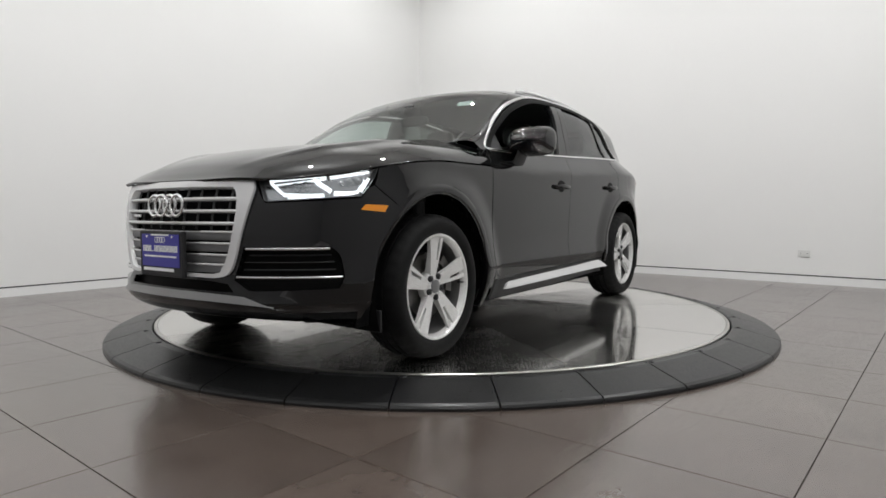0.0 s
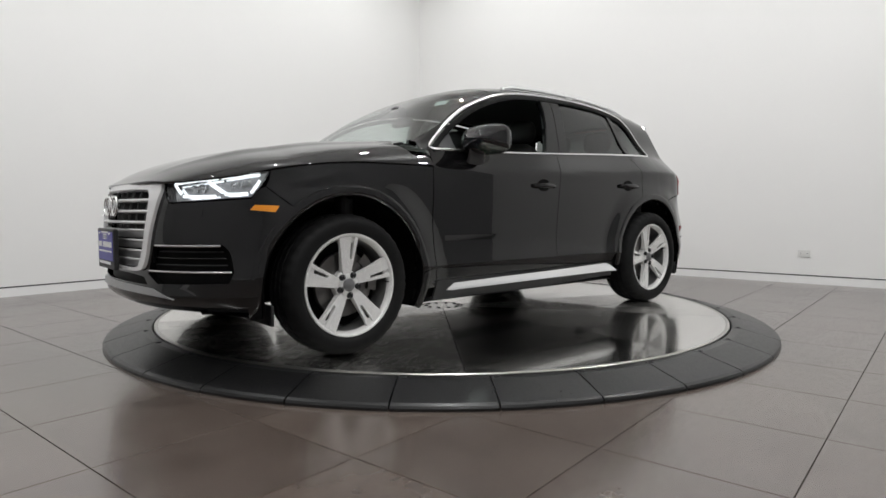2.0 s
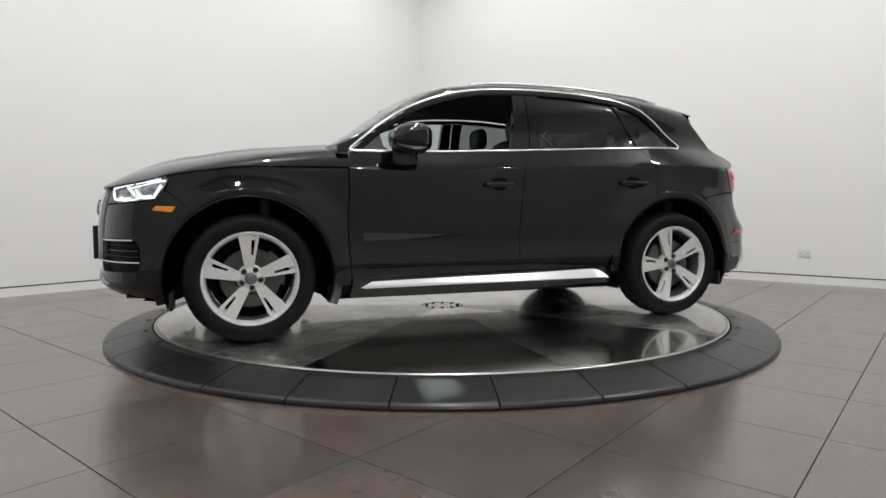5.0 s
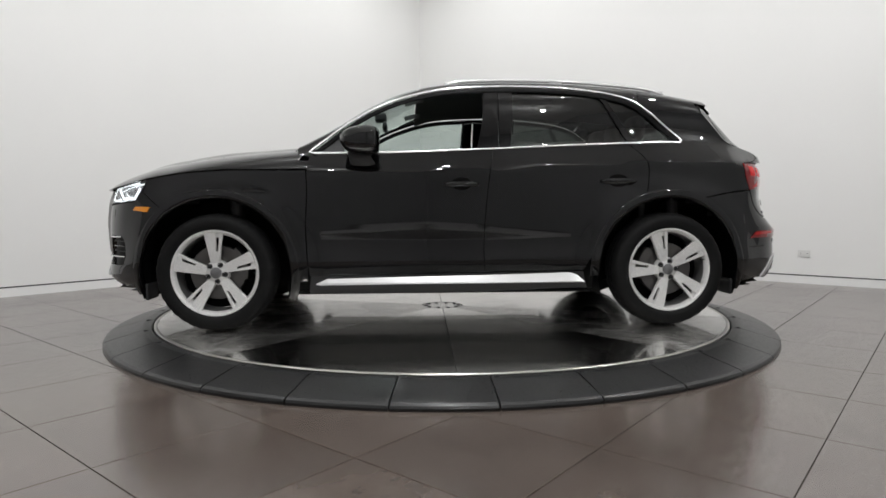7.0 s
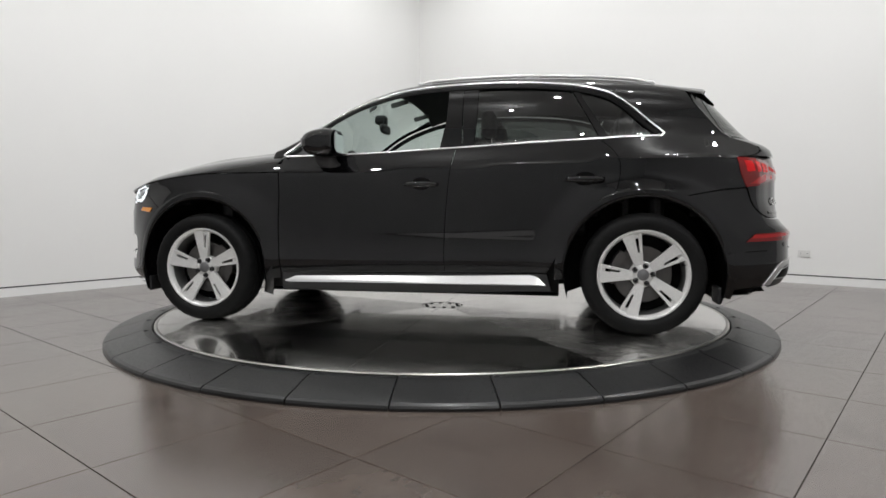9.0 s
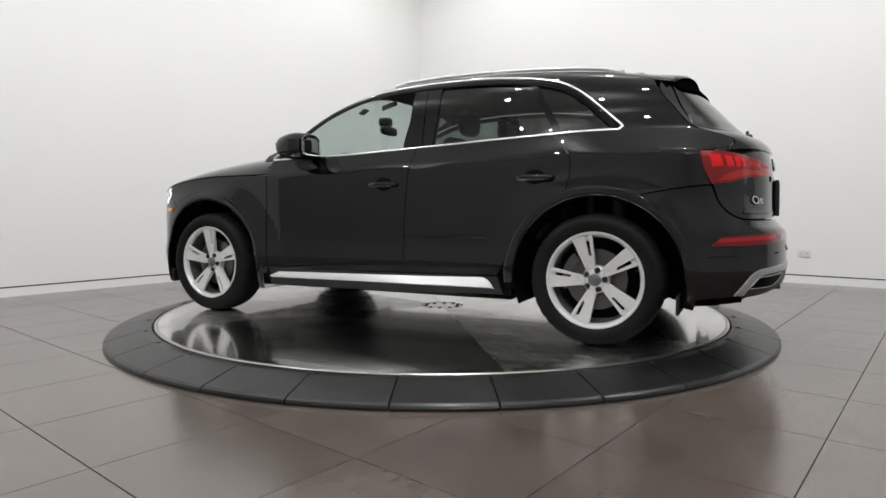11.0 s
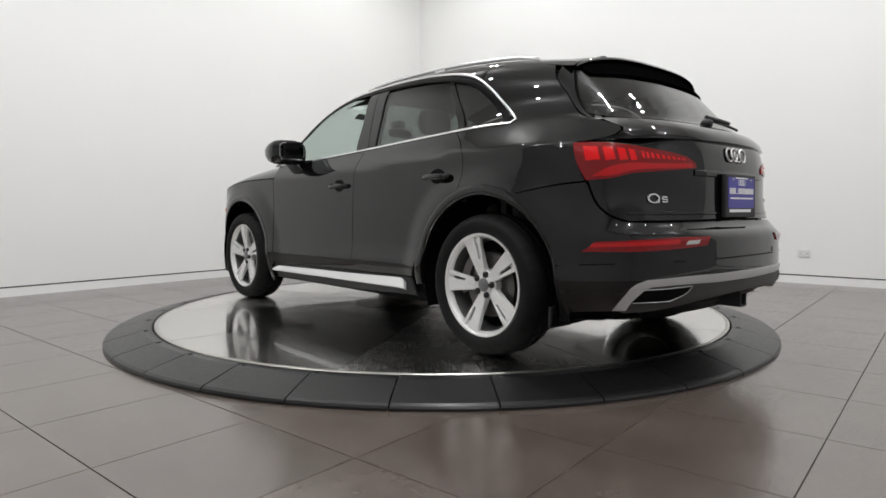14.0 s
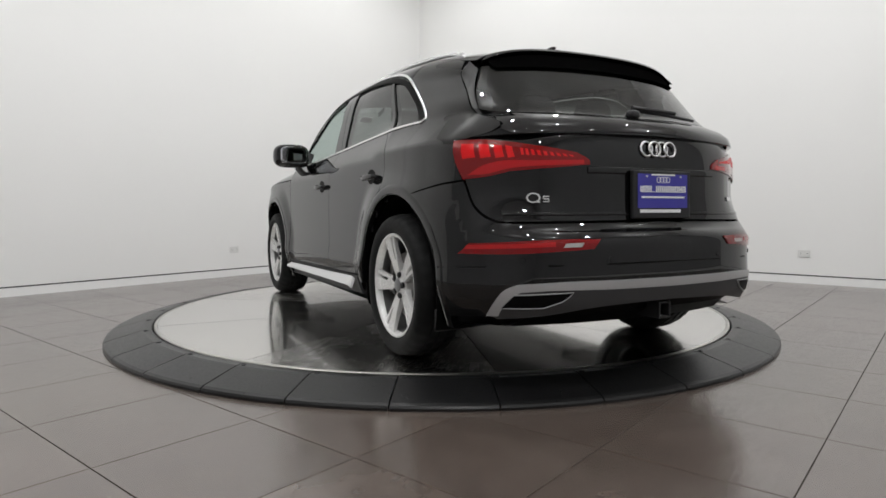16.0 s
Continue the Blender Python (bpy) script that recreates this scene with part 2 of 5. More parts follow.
# ---- turntable ----
def turntable():
    ring = empty("turntable_ramp", "fixed black rubber ramp ring round the turntable, in segments", "ramp")
    n = 32
    step = 360 / n
    gap = 0.09

    def segment(bm):
        a0, a1, k = gap, step - gap, 6
        prof = [(2.046, 0.0), (2.046, DISC - 0.006), (2.052, DISC), (2.10, DISC), (2.115, DISC - 0.003), (2.300, 0.030), (2.316, 0.022), (2.322, 0.012), (2.322, 0.0)]
        rows = []
        for i in range(k + 1):
            a = radians(a0 + (a1 - a0) * i / k)
            rows.append([bm.verts.new((r * math.cos(a), r * math.sin(a), z)) for r, z in prof])
        for A, B in zip(rows, rows[1:]):
            for j in range(len(prof) - 1):
                bm.faces.new((A[j], A[j + 1], B[j + 1], B[j]))
        bm.faces.new(rows[0][::-1])
        bm.faces.new(rows[-1])

    bm = bmesh.new()
    segment(bm)
    seg_me = bpy.data.meshes.new("ramp_segment")
    bm.to_mesh(seg_me)
    bm.free()
    seg_me.materials.append(RUBBER)
    bm = bmesh.new()
    lathe(bm, [(0.004, 0.004), (0.011, 0.004), (0.014, 0.0015), (0.014, -0.002)], 12)
    bolt_me = bpy.data.meshes.new("bolt")
    bm.to_mesh(bolt_me)
    bm.free()
    bolt_me.materials.append(DARK)
    for i in range(n):
        ob = new("ramp_segment", seg_me)
        ob.parent = ring
        ob.matrix_basis = Matrix.Rotation(radians(-84.15 + i * step), 4, "Z")
        b = new("bolt", bolt_me)
        b.parent = ob
        b.matrix_basis = Matrix.Rotation(radians(0.75), 4, "Z") @ Matrix.Translation((2.085, 0, DISC))

    disc = empty("turntable_platform", "round polished brushed-steel turntable platform in ten sectors", "turntable")
    bm = bmesh.new()
    lathe(bm, [(0.0, DISC - 0.012), (2.034, DISC - 0.012), (2.034, 0.004), (0.0, 0.004)], 96)
    part("core", bm, DARK, disc)
    bm = bmesh.new()
    lathe(bm, [(2.016, DISC - 0.011), (2.016, DISC + 0.0015), (2.030, DISC + 0.0015), (2.036, DISC - 0.002), (2.036, DISC - 0.03)], 128)
    part("edge_trim", bm, EDGE, disc, "thin polished steel edge trim", smooth=False)
    bm = bmesh.new()
    k = 12
    g = 0.0030
    inner, outer = [], []
    a0, a1 = radians(-18), radians(18)
    for z in (DISC - 0.01, DISC):
        row_i = [bm.verts.new((0.16 * math.cos(a0 + (a1 - a0) * i / 2) + g, 0.16 * math.sin(a0 + (a1 - a0) * i / 2) * 0.985, z)) for i in range(3)]
        row_o = []
        for i in range(k + 1):
            a = a0 + (a1 - a0) * i / k
            row_o.append(bm.verts.new((2.014 * math.cos(a), 2.014 * math.sin(a) - math.copysign(g, a) * (abs(i - k / 2) == k / 2), z)))
        inner.append(row_i)
        outer.append(row_o)
    bm.faces.new(outer[1] + inner[1][::-1])
    loop0, loop1 = outer[0] + inner[0][::-1], outer[1] + inner[1][::-1]
    for i in range(len(loop0)):
        j = (i + 1) % len(loop0)
        bm.faces.new((loop0[i], loop0[j], loop1[j], loop1[i]))
    me = bpy.data.meshes.new("sector")
    bm.to_mesh(me)
    bm.free()
    me.materials.append(STEEL)
    for i in range(10):
        ob = new("sector", me)
        ob.parent = disc
        ob.matrix_basis = Matrix.Rotation(radians(52.4 + 18 + 36 * i), 4, "Z")
    bm = bmesh.new()
    lathe(bm, [(0.0, DISC - 0.001), (0.150, DISC - 0.001), (0.156, DISC - 0.004), (0.156, DISC - 0.011)], 48)
    hub = part("hub_cover", bm, STEEL, disc, "round steel centre cover")
    for i in range(10):
        bm = bmesh.new()
        lathe(bm, [(0.0, 0.004), (0.011, 0.004), (0.014, 0.001), (0.014, -0.002)], 10)
        part("bolt", bm, DARK, hub, m=Matrix.Rotation(radians(36 * i), 4, "Z") @ Matrix.Translation((0.125, 0, DISC)))
    return disc


room()
floor()
platform = turntable()


# ---- the car's surfaces: x forward, y left, z up from the platform ----
def spline(xs, ys):
    """A smooth monotone-ish curve through a few points."""
    xs, ys = np.array(xs, float), np.array(ys, float)
    if xs[0] > xs[-1]:
        xs, ys = xs[::-1], ys[::-1]
    h = np.diff(xs)
    d = np.diff(ys) / h
    t = np.empty_like(ys)
    t[0], t[-1] = d[0], d[-1]
    same = d[:-1] * d[1:] > 0
    t[1:-1] = np.where(same, 2 * d[:-1] * d[1:] / np.where(same, d[:-1] + d[1:], 1), 0)

    def f(x):
        x = np.clip(np.asarray(x, float), xs[0], xs[-1])
        i = np.clip(np.searchsorted(xs, x) - 1, 0, len(h) - 1)
        u = (x - xs[i]) / h[i]
        return ((2 * u**3 - 3 * u**2 + 1) * ys[i] + (u**3 - 2 * u**2 + u) * h[i] * t[i]
                + (3 * u**2 - 2 * u**3) * ys[i + 1] + (u**3 - u**2) * h[i] * t[i + 1])
    return f


# the plan outline of one half, from the middle of the nose round the flank to the middle of the tail
PLAN = np.array([(2.315, 0), (2.31, .15), (2.29, .30), (2.255, .45), (2.20, .58), (2.12, .70), (2.02, .795), (1.90, .858), (1.72, .892), (1.4, .90), (0.9, .90), (0.2, .90),
                 (-0.8, .90), (-1.4, .898), (-1.7, .885), (-1.92, .85), (-2.08, .785), (-2.19, .69), (-2.26, .56), (-2.305, .38), (-2.325, .18), (-2.33, 0)])


def dense(p, n=40):
    """Centripetal Catmull-Rom through p, sampled finely."""
    q = np.vstack([2 * p[0] - p[1], p, 2 * p[-1] - p[-2]])
    out = []
    for i in range(1, len(q) - 2):
        p0, p1, p2, p3 = q[i - 1:i + 3]
        t1 = np.linalg.norm(p1 - p0) ** .5
        t2 = t1 + np.linalg.norm(p2 - p1) ** .5
        t3 = t2 + np.linalg.norm(p3 - p2) ** .5
        t = np.linspace(t1, t2, n, endpoint=False)[:, None]
        a1 = (t1 - t) / t1 * p0 + t / t1 * p1
        a2 = (t2 - t) / (t2 - t1) * p1 + (t - t1) / (t2 - t1) * p2
        a3 = (t3 - t) / (t3 - t2) * p2 + (t - t2) / (t3 - t2) * p3
        b1 = (t2 - t) / t2 * a1 + t / t2 * a2
        b2 = (t3 - t) / (t3 - t1) * a2 + (t - t1) / (t3 - t1) * a3
        out.append((t2 - t) / (t2 - t1) * b1 + (t - t1) / (t2 - t1) * b2)
    return np.vstack(out + [p[-1:]])


RING = dense(np.vstack([[2.29, -.30], [2.31, -.15], PLAN, [-2.325, -.18], [-2.305, -.38]]))
_i0 = np.argmin(np.hypot(RING[:, 0] - 2.315, RING[:, 1]))
_l = np.r_[0, np.cumsum(np.hypot(*np.diff(RING, axis=0).T))]
RING_S = _l - _l[_i0]
S_END = RING_S[np.argmin(np.hypot(RING[:, 0] + 2.33, RING[:, 1]))]
_tan = np.gradient(RING, RING_S, axis=0)
_tan /= np.linalg.norm(_tan, axis=1)[:, None]


def ring_at(s):
    s = np.asarray(s, float)
    c = np.stack([np.interp(s, RING_S, RING[:, k]) for k in (0, 1)], -1)
    t = np.stack([np.interp(s, RING_S, _tan[:, k]) for k in (0, 1)], -1)
    return c, np.stack([-t[..., 1], t[..., 0]], -1) * -1   # place and outward normal


_side = RING_S[(RING_S > 0) & (RING_S < S_END)]
_sx = np.interp(_side, RING_S, RING[:, 0])


def s_x(x):
    """Arc length at which the flank's outline passes x."""
    return np.interp(-np.asarray(x, float), -_sx, _side)


def s_front(y):
    k = RING[:, 0] > 1.9
    return np.interp(y, RING[k, 1], RING_S[k])


def s_rear(y):
    k = RING[:, 0] < -1.85
    return np.interp(-np.asarray(y, float), -RING[k, 1], RING_S[k])


crease = spline([2.16, 1.95, 1.84, 1.69, 1.52, 1.34, .87, .28, -.27, -.76, -1.2, -1.44, -1.79, -2.1], [.872, .903, .93, .955, .975, .985, .985, .985, .998, 1.012, 1.04, 1.055, 1.055, 1.05])
belt = spline([1.0, .83, .28, -.07, -.42, -.77, -1.12, -1.37, -2.0], [1.085, 1.088, 1.10, 1.115, 1.13, 1.147, 1.16, 1.17, 1.18])
in_side = spline([.15, .20, .30, .38, .43, .47, .54, .62, .70, .80, .88, .95, .978, .99, 1.10, 1.2], [.10, .06, .024, .006, .0, .0055, .0110, .0095, .0075, .0060, .0053, .005, .0055, .010, .066, .11])
in_front = spline([.15, .20, .24, .29, .33, .37, .45, .62, .75, .85, .92, 1.0, 1.2], [.34, .22, .12, .03, .0, .006, .012, .012, .025, .055, .10, .18, .4])
in_rear = spline([.15, .20, .25, .30, .36, .45, .60, .63, .66, .70, .78, .90, 1.0, 1.06, 1.10, 1.14, 1.2], [.40, .30, .10, .04, .01, .0, .004, .015, .05, .07, .075, .078, .088, .105, .13, .19, .29])
WHEELS_X = (1.436, -1.384)


def low(s, z):
    """The lower body: plan outline drawn in by height, with flared arches."""
    s, z = np.broadcast_arrays(np.asarray(s, float), np.asarray(z, float))
    flip = np.where((s < 0) | (s > S_END), -1.0, 1.0)
    c, n = ring_at(np.where(s < 0, -s, np.where(s > S_END, 2 * S_END - s, s)))
    wy = n[..., 1] ** 2
    front = c[..., 0] > 0
    zz = z + (.985 - crease(c[..., 0])) * np.clip((z - .6) / .35, 0, 1)
    inset = wy * in_side(z + (zz - z) * np.clip((2.0 - np.abs(c[..., 0])) / .3, 0, 1)) + (1 - wy) * np.where(front, in_front(z), in_rear(z))
    for x0 in WHEELS_X:
        r = np.hypot(c[..., 0] - x0, z - .36)
        u = np.clip((.66 - r) / .17, 0, 1)
        inset = inset - .025 * u * u * (3 - 2 * u) * wy ** 3 * np.clip((.97 - z) / .12, 0, 1)
    inset = inset + wy * .07 * np.clip((-1.2 - c[..., 0]) / .5, 0, 1) * np.clip((z - 1.05) / .12, 0, 1)
    # the rear corner draws in above the bumper
    v = np.clip((z - .63) / .20, 0, 1)
    inset = inset + .050 * 4 * wy * (1 - wy) * v * v * (3 - 2 * v) * (c[..., 0] < -1.5)
    p = c - n * inset[..., None]
    return np.stack([p[..., 0], p[..., 1] * flip, z], -1)


top = spline([1.14, 1.06, 1.0, .85, .70, .50, .31, .116, -.07, -.375, -.644, -.83, -1.21, -1.40, -1.59, -1.75, -1.95, -2.2],
             [1.085, 1.100, 1.120, 1.212, 1.312, 1.450, 1.543, 1.598, 1.621, 1.632, 1.630, 1.623, 1.596, 1.572, 1.542, 1.512, 1.47, 1.39])
belt_y = spline([1.1, .83, .4, 0, -.6, -1.1, -1.5, -1.8, -2.1], [.775, .80, .828, .836, .832, .805, .755, .705, .65])


def up_y(x, z):
    """Half width of the cabin at that place and height."""
    zb, zr, yb = belt(x), top(x), belt_y(x)
    h = np.clip((z - zb) / np.maximum(zr - zb, .01), -1, 1)
    return (yb - .22 * (z - zb)) * (1 - np.clip(h, 0, 1) ** 8) ** .45


def up_z(x, y):
    """Height of the cabin's skin over a place in the plan."""
    x, y = np.broadcast_arrays(np.asarray(x, float), np.abs(np.asarray(y, float)))
    lo, hi = belt(x) + 0 * y, top(x) + 0 * y
    for _ in range(40):
        mid = (lo + hi) / 2
        wide = up_y(x, mid) > y
        lo, hi = np.where(wide, mid, lo), np.where(wide, hi, mid)
    return (lo + hi) / 2


def flank(x, z):
    """The whole side, from sill to roof edge."""
    x, z = np.broadcast_arrays(np.asarray(x, float), np.asarray(z, float))
    zb = belt(x)
    a = low(s_x(x), np.minimum(z, zb))
    b = low(s_x(x), zb)[..., 1]
    yu = up_y(x, np.maximum(z, zb))
    y = np.where(z > zb, yu + (b - belt_y(x)) * np.clip(1 - (z - zb) / .12, 0, 1) ** 2, a[..., 1])
    return np.stack([x + 0 * z, y, z], -1)


hood_top = spline([2.33, 2.27, 2.2, 2.13, 2.04, 1.85, 1.65, 1.46, 1.27, 1.08, .95, .8], [.853, .876, .919, .959, .996, 1.050, 1.084, 1.105, 1.120, 1.132, 1.138, 1.142])


def hood_at(x, u):
    """The bonnet; u runs from one edge (-1) to the other (1)."""
    x, u = np.asarray(x, float), np.asarray(u, float)
    zb = crease(x)
    yb = low(s_x(x), zb)[..., 1]
    a = np.clip(np.abs(u), 0, 1)
    h = hood_top(x) - zb
    power = 2.6 + 3.9 * np.clip((1.7 - x) / .8, 0, 1)
    z = zb + h * (1 - a ** power) ** (1 / 1.3)
    z = z + .016 * np.exp(-np.abs((a - .58 - .08 * (1.5 - x)) / .05) ** 1.5) * np.clip((2.2 - x) / .4, 0, 1)
    return np.stack([x + 0 * u, yb * u, z], -1)


tail_x = spline([1.02, 1.08, 1.12, 1.16, 1.22, 1.30, 1.40, 1.50, 1.56], [-2.25, -2.235, -2.20, -2.115, -2.05, -1.975, -1.88, -1.785, -1.73])


def tail_at(y, z):
    """The upper tailgate and rear window."""
    y, z = np.asarray(y, float), np.asarray(z, float)
    a = np.abs(y)
    x = tail_x(z) + .10 * (a / .6) ** 2.2 + .050 * np.clip((a - .35) / .3, 0, 1.1) ** 2 * np.clip((z - 1.09) / .10, 0, 1) + .12 * np.clip((a - .55) / .25, 0, 1.4) ** 2
    return np.stack([x, y + 0 * z, z + 0 * y], -1)


def meet(z):
    """Where the flank and the tail surface cut each other at a height."""
    y = .68
    for _ in range(60):
        x = float(tail_at(y, z)[0])
        y += .4 * (float(flank(x, z)[1]) - y)
    return x, y


# ---- materials of the car ----
PAINT = mat("black_car_paint", (0.003, 0.003, 0.0033), 0.5, coat=1.0, spec=0.0)
PAINT.node_tree.nodes["Principled BSDF"].inputs["Coat IOR"].default_value = 1.60
GLOSS = mat("gloss_black_trim", (0.006, 0.006, 0.006), 0.12, coat=0.6)
CHROME = mat("satin_aluminium_trim", (0.82, 0.82, 0.82), 0.22, 1.0)
SATIN = mat("silver_paint", (0.74, 0.74, 0.74), 0.26, 0.35)
MATT_SILVER = mat("matt_silver_paint", (0.50, 0.50, 0.50), 0.32, 0.5)
DULL = mat("dull_silver_paint", (0.34, 0.34, 0.34), 0.34, 0.5)
GUNMETAL = mat("grey_slats", (0.20, 0.20, 0.205), 0.35, 0.6)
ALLOY = mat("wheel_silver", (0.70, 0.695, 0.68), 0.28, 0.2)
grain(ALLOY, (0.72, 0.717, 0.705), (0.80, 0.795, 0.78), 9, rough=(0.2, 0.32), bump=0.02, bump_scale=300)
TYRE = mat("tyre_rubber", (0.015, 0.015, 0.016), 0.7, spec=0.2)
grain(TYRE, (0.0035, 0.0035, 0.0037), (0.008, 0.008, 0.008), 14, rough=(0.55, 0.75), bump=0.15, bump_scale=160)
IRON = mat("brake_iron", (0.15, 0.145, 0.14), 0.38, 0.9)
# the rim's silver, darkened for the shade inside the wheel
BARREL = mat("shaded_wheel_silver", (0.20, 0.20, 0.197), 0.35, 0.5)
MESHY = mat("black_grille", (0.004, 0.004, 0.004), 0.5, spec=0.06)
GREY_PLASTIC = mat("grey_plastic", (0.04, 0.04, 0.041), 0.45)
# black plastic under the spoiler, with the deep shade there put into its colour
SHADE = mat("shaded_black_plastic", (0.002, 0.002, 0.002), 1.0, spec=0.0)
AMBER = mat("amber_reflector", (0.85, 0.30, 0.012), 0.25, coat=1.0)
RED = mat("red_lens", (0.20, 0.003, 0.004), 0.18, coat=1.0, spec=0.1)
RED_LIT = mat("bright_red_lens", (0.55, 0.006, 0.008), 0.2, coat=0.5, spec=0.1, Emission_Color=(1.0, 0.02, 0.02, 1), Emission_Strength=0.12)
RED_MID = mat("deep_red_lens", (0.46, 0.006, 0.008), 0.15, coat=0.8, spec=0.2)
PALE = mat("reversing_lens", (0.45, 0.42, 0.40), 0.2, coat=1.0)
GLOW = mat("daytime_light", (1, 1, 1), 0.3, Emission_Color=(0.93, 0.97, 1.0, 1), Emission_Strength=1.3)
REFLECTOR = mat("lamp_reflector", (0.72, 0.73, 0.74), 0.18, 0.9)
PLATE_BLUE = mat("plate_blue", (0.05, 0.045, 0.33), 0.4)
PLATE_WHITE = mat("plate_white", (0.86, 0.86, 0.86), 0.4)
LINER = mat("headliner", (0.10, 0.10, 0.098), 0.9)
LEATHER = mat("black_leather", (0.014, 0.014, 0.014), 0.5)
grain(LEATHER, (0.011, 0.011, 0.011), (0.018, 0.018, 0.017), 20, rough=(0.42, 0.58), bump=0.15, bump_scale=220)
MIRROR = mat("mirror_glass", (0.8, 0.82, 0.84), 0.02, 1.0)


def glass(name, tint, gloss):
    """A thin pane: tinted, with a mirror-like gloss that grows at a slant, alike from both sides."""
    m = bpy.data.materials.new(name)
    m.use_nodes = True
    t = m.node_tree
    t.nodes.clear()
    out, mix = t.nodes.new("ShaderNodeOutputMaterial"), t.nodes.new("ShaderNodeMixShader")
    clear, shine, slant = t.nodes.new("ShaderNodeBsdfTransparent"), t.nodes.new("ShaderNodeBsdfGlossy"), t.nodes.new("ShaderNodeLayerWeight")
    clear.inputs["Color"].default_value = (*tint, 1)
    shine.inputs["Roughness"].default_value = 0.01
    slant.inputs["Blend"].default_value = 0.5
    fifth, share = t.nodes.new("ShaderNodeMath"), t.nodes.new("ShaderNodeMapRange")
    fifth.operation = "POWER"
    fifth.inputs[1].default_value = 4.5
    share.inputs["To Min"].default_value = gloss
    t.links.new(slant.outputs["Facing"], fifth.inputs[0])
    t.links.new(fifth.outputs[0], share.inputs["Value"])
    t.links.new(share.outputs["Result"], mix.inputs[0])
    t.links.new(clear.outputs[0], mix.inputs[1])
    t.links.new(shine.outputs[0], mix.inputs[2])
    t.links.new(mix.outputs[0], out.inputs[0])
    return m


GLASS = glass("windscreen_glass", (0.68, 0.79, 0.75), 0.22)
CLEAR = glass("lamp_cover", (0.93, 0.95, 0.96), 0.06)
TINTED = glass("privacy_glass", (0.20, 0.22, 0.21), 0.085)


# ---- skins ----
MIDDLE = np.array([0.0, 0.0, 0.7])


def emit(name, verts, faces, normals, material, parent, label="", flip=False):
    """One mesh with the true normals of the surface it was cut from."""
    verts, normals = np.array(verts, float), np.array(normals, float)
    if flip:
        verts, normals = verts * (1, -1, 1), normals * (1, -1, 1)
        faces = [f[::-1] for f in faces]
    me = bpy.data.meshes.new(name)
    me.from_pydata(verts.tolist(), [], [list(map(int, f)) for f in faces])
    me.polygons.foreach_set("use_smooth", [True] * len(me.polygons))
    me.normals_split_custom_set_from_vertices(normals.tolist())
    return part_mesh(name, me, material, parent, label)


def inside(poly, pts):
    x, y = pts[:, 0], pts[:, 1]
    r = np.zeros(len(pts), bool)
    for (x0, y0), (x1, y1) in zip(poly, np.roll(poly, -1, axis=0)):
        if y0 != y1:
            r ^= ((y0 > y) != (y1 > y)) & (x < (x1 - x0) * (y - y0) / (y1 - y0) + x0)
    return r


def way(*runs, step=0.03):
    """An outline of smooth runs with corners between them."""
    out = []
    for run in runs:
        p = np.array(run, float)
        q = dense(p, 24) if len(p) > 2 else np.vstack([p[0] + (p[1] - p[0]) * k for k in np.linspace(0, 1, 25)])
        l = np.r_[0, np.cumsum(np.hypot(*np.diff(q, axis=0).T))]
        n = max(1, int(round(l[-1] / step)))
        t = np.linspace(0, l[-1], n + 1)[:-1]
        out.append(np.stack([np.interp(t, l, q[:, k]) for k in (0, 1)], 1))
    return np.vstack(out)


def poly(*pts, step=0.03):
    """An outline of straight lines."""
    return way(*[(a, b) for a, b in zip(pts, pts[1:] + pts[:1])], step=step)


def shrunk(p, d):
    area = np.sum(p[:, 0] * np.roll(p[:, 1], -1) - np.roll(p[:, 0], -1) * p[:, 1])
    a, b = np.roll(p, 1, axis=0), np.roll(p, -1, axis=0)
    t1, t2 = p - a, b - p
    t1 = t1 / np.maximum(np.linalg.norm(t1, axis=1), 1e-9)[:, None]
    t2 = t2 / np.maximum(np.linalg.norm(t2, axis=1), 1e-9)[:, None]
    n = np.stack([-(t1 + t2)[:, 1], (t1 + t2)[:, 0]], 1)
    n /= np.maximum(np.linalg.norm(n, axis=1), 1e-9)[:, None]
    return p + n * d * (1 if area > 0 else -1)


def normals_of(surf, ab):
    e = 2e-3
    da = surf(ab[:, 0] + e, ab[:, 1]) - surf(ab[:, 0] - e, ab[:, 1])
    db = surf(ab[:, 0], ab[:, 1] + e) - surf(ab[:, 0], ab[:, 1] - e)
    n = np.cross(da, db)
    n /= np.maximum(np.linalg.norm(n, axis=1), 1e-12)[:, None]
    p = surf(ab[:, 0], ab[:, 1])
    return p, n * np.where(np.sum(n * (p - MIDDLE), axis=1) < 0, -1, 1)[:, None]


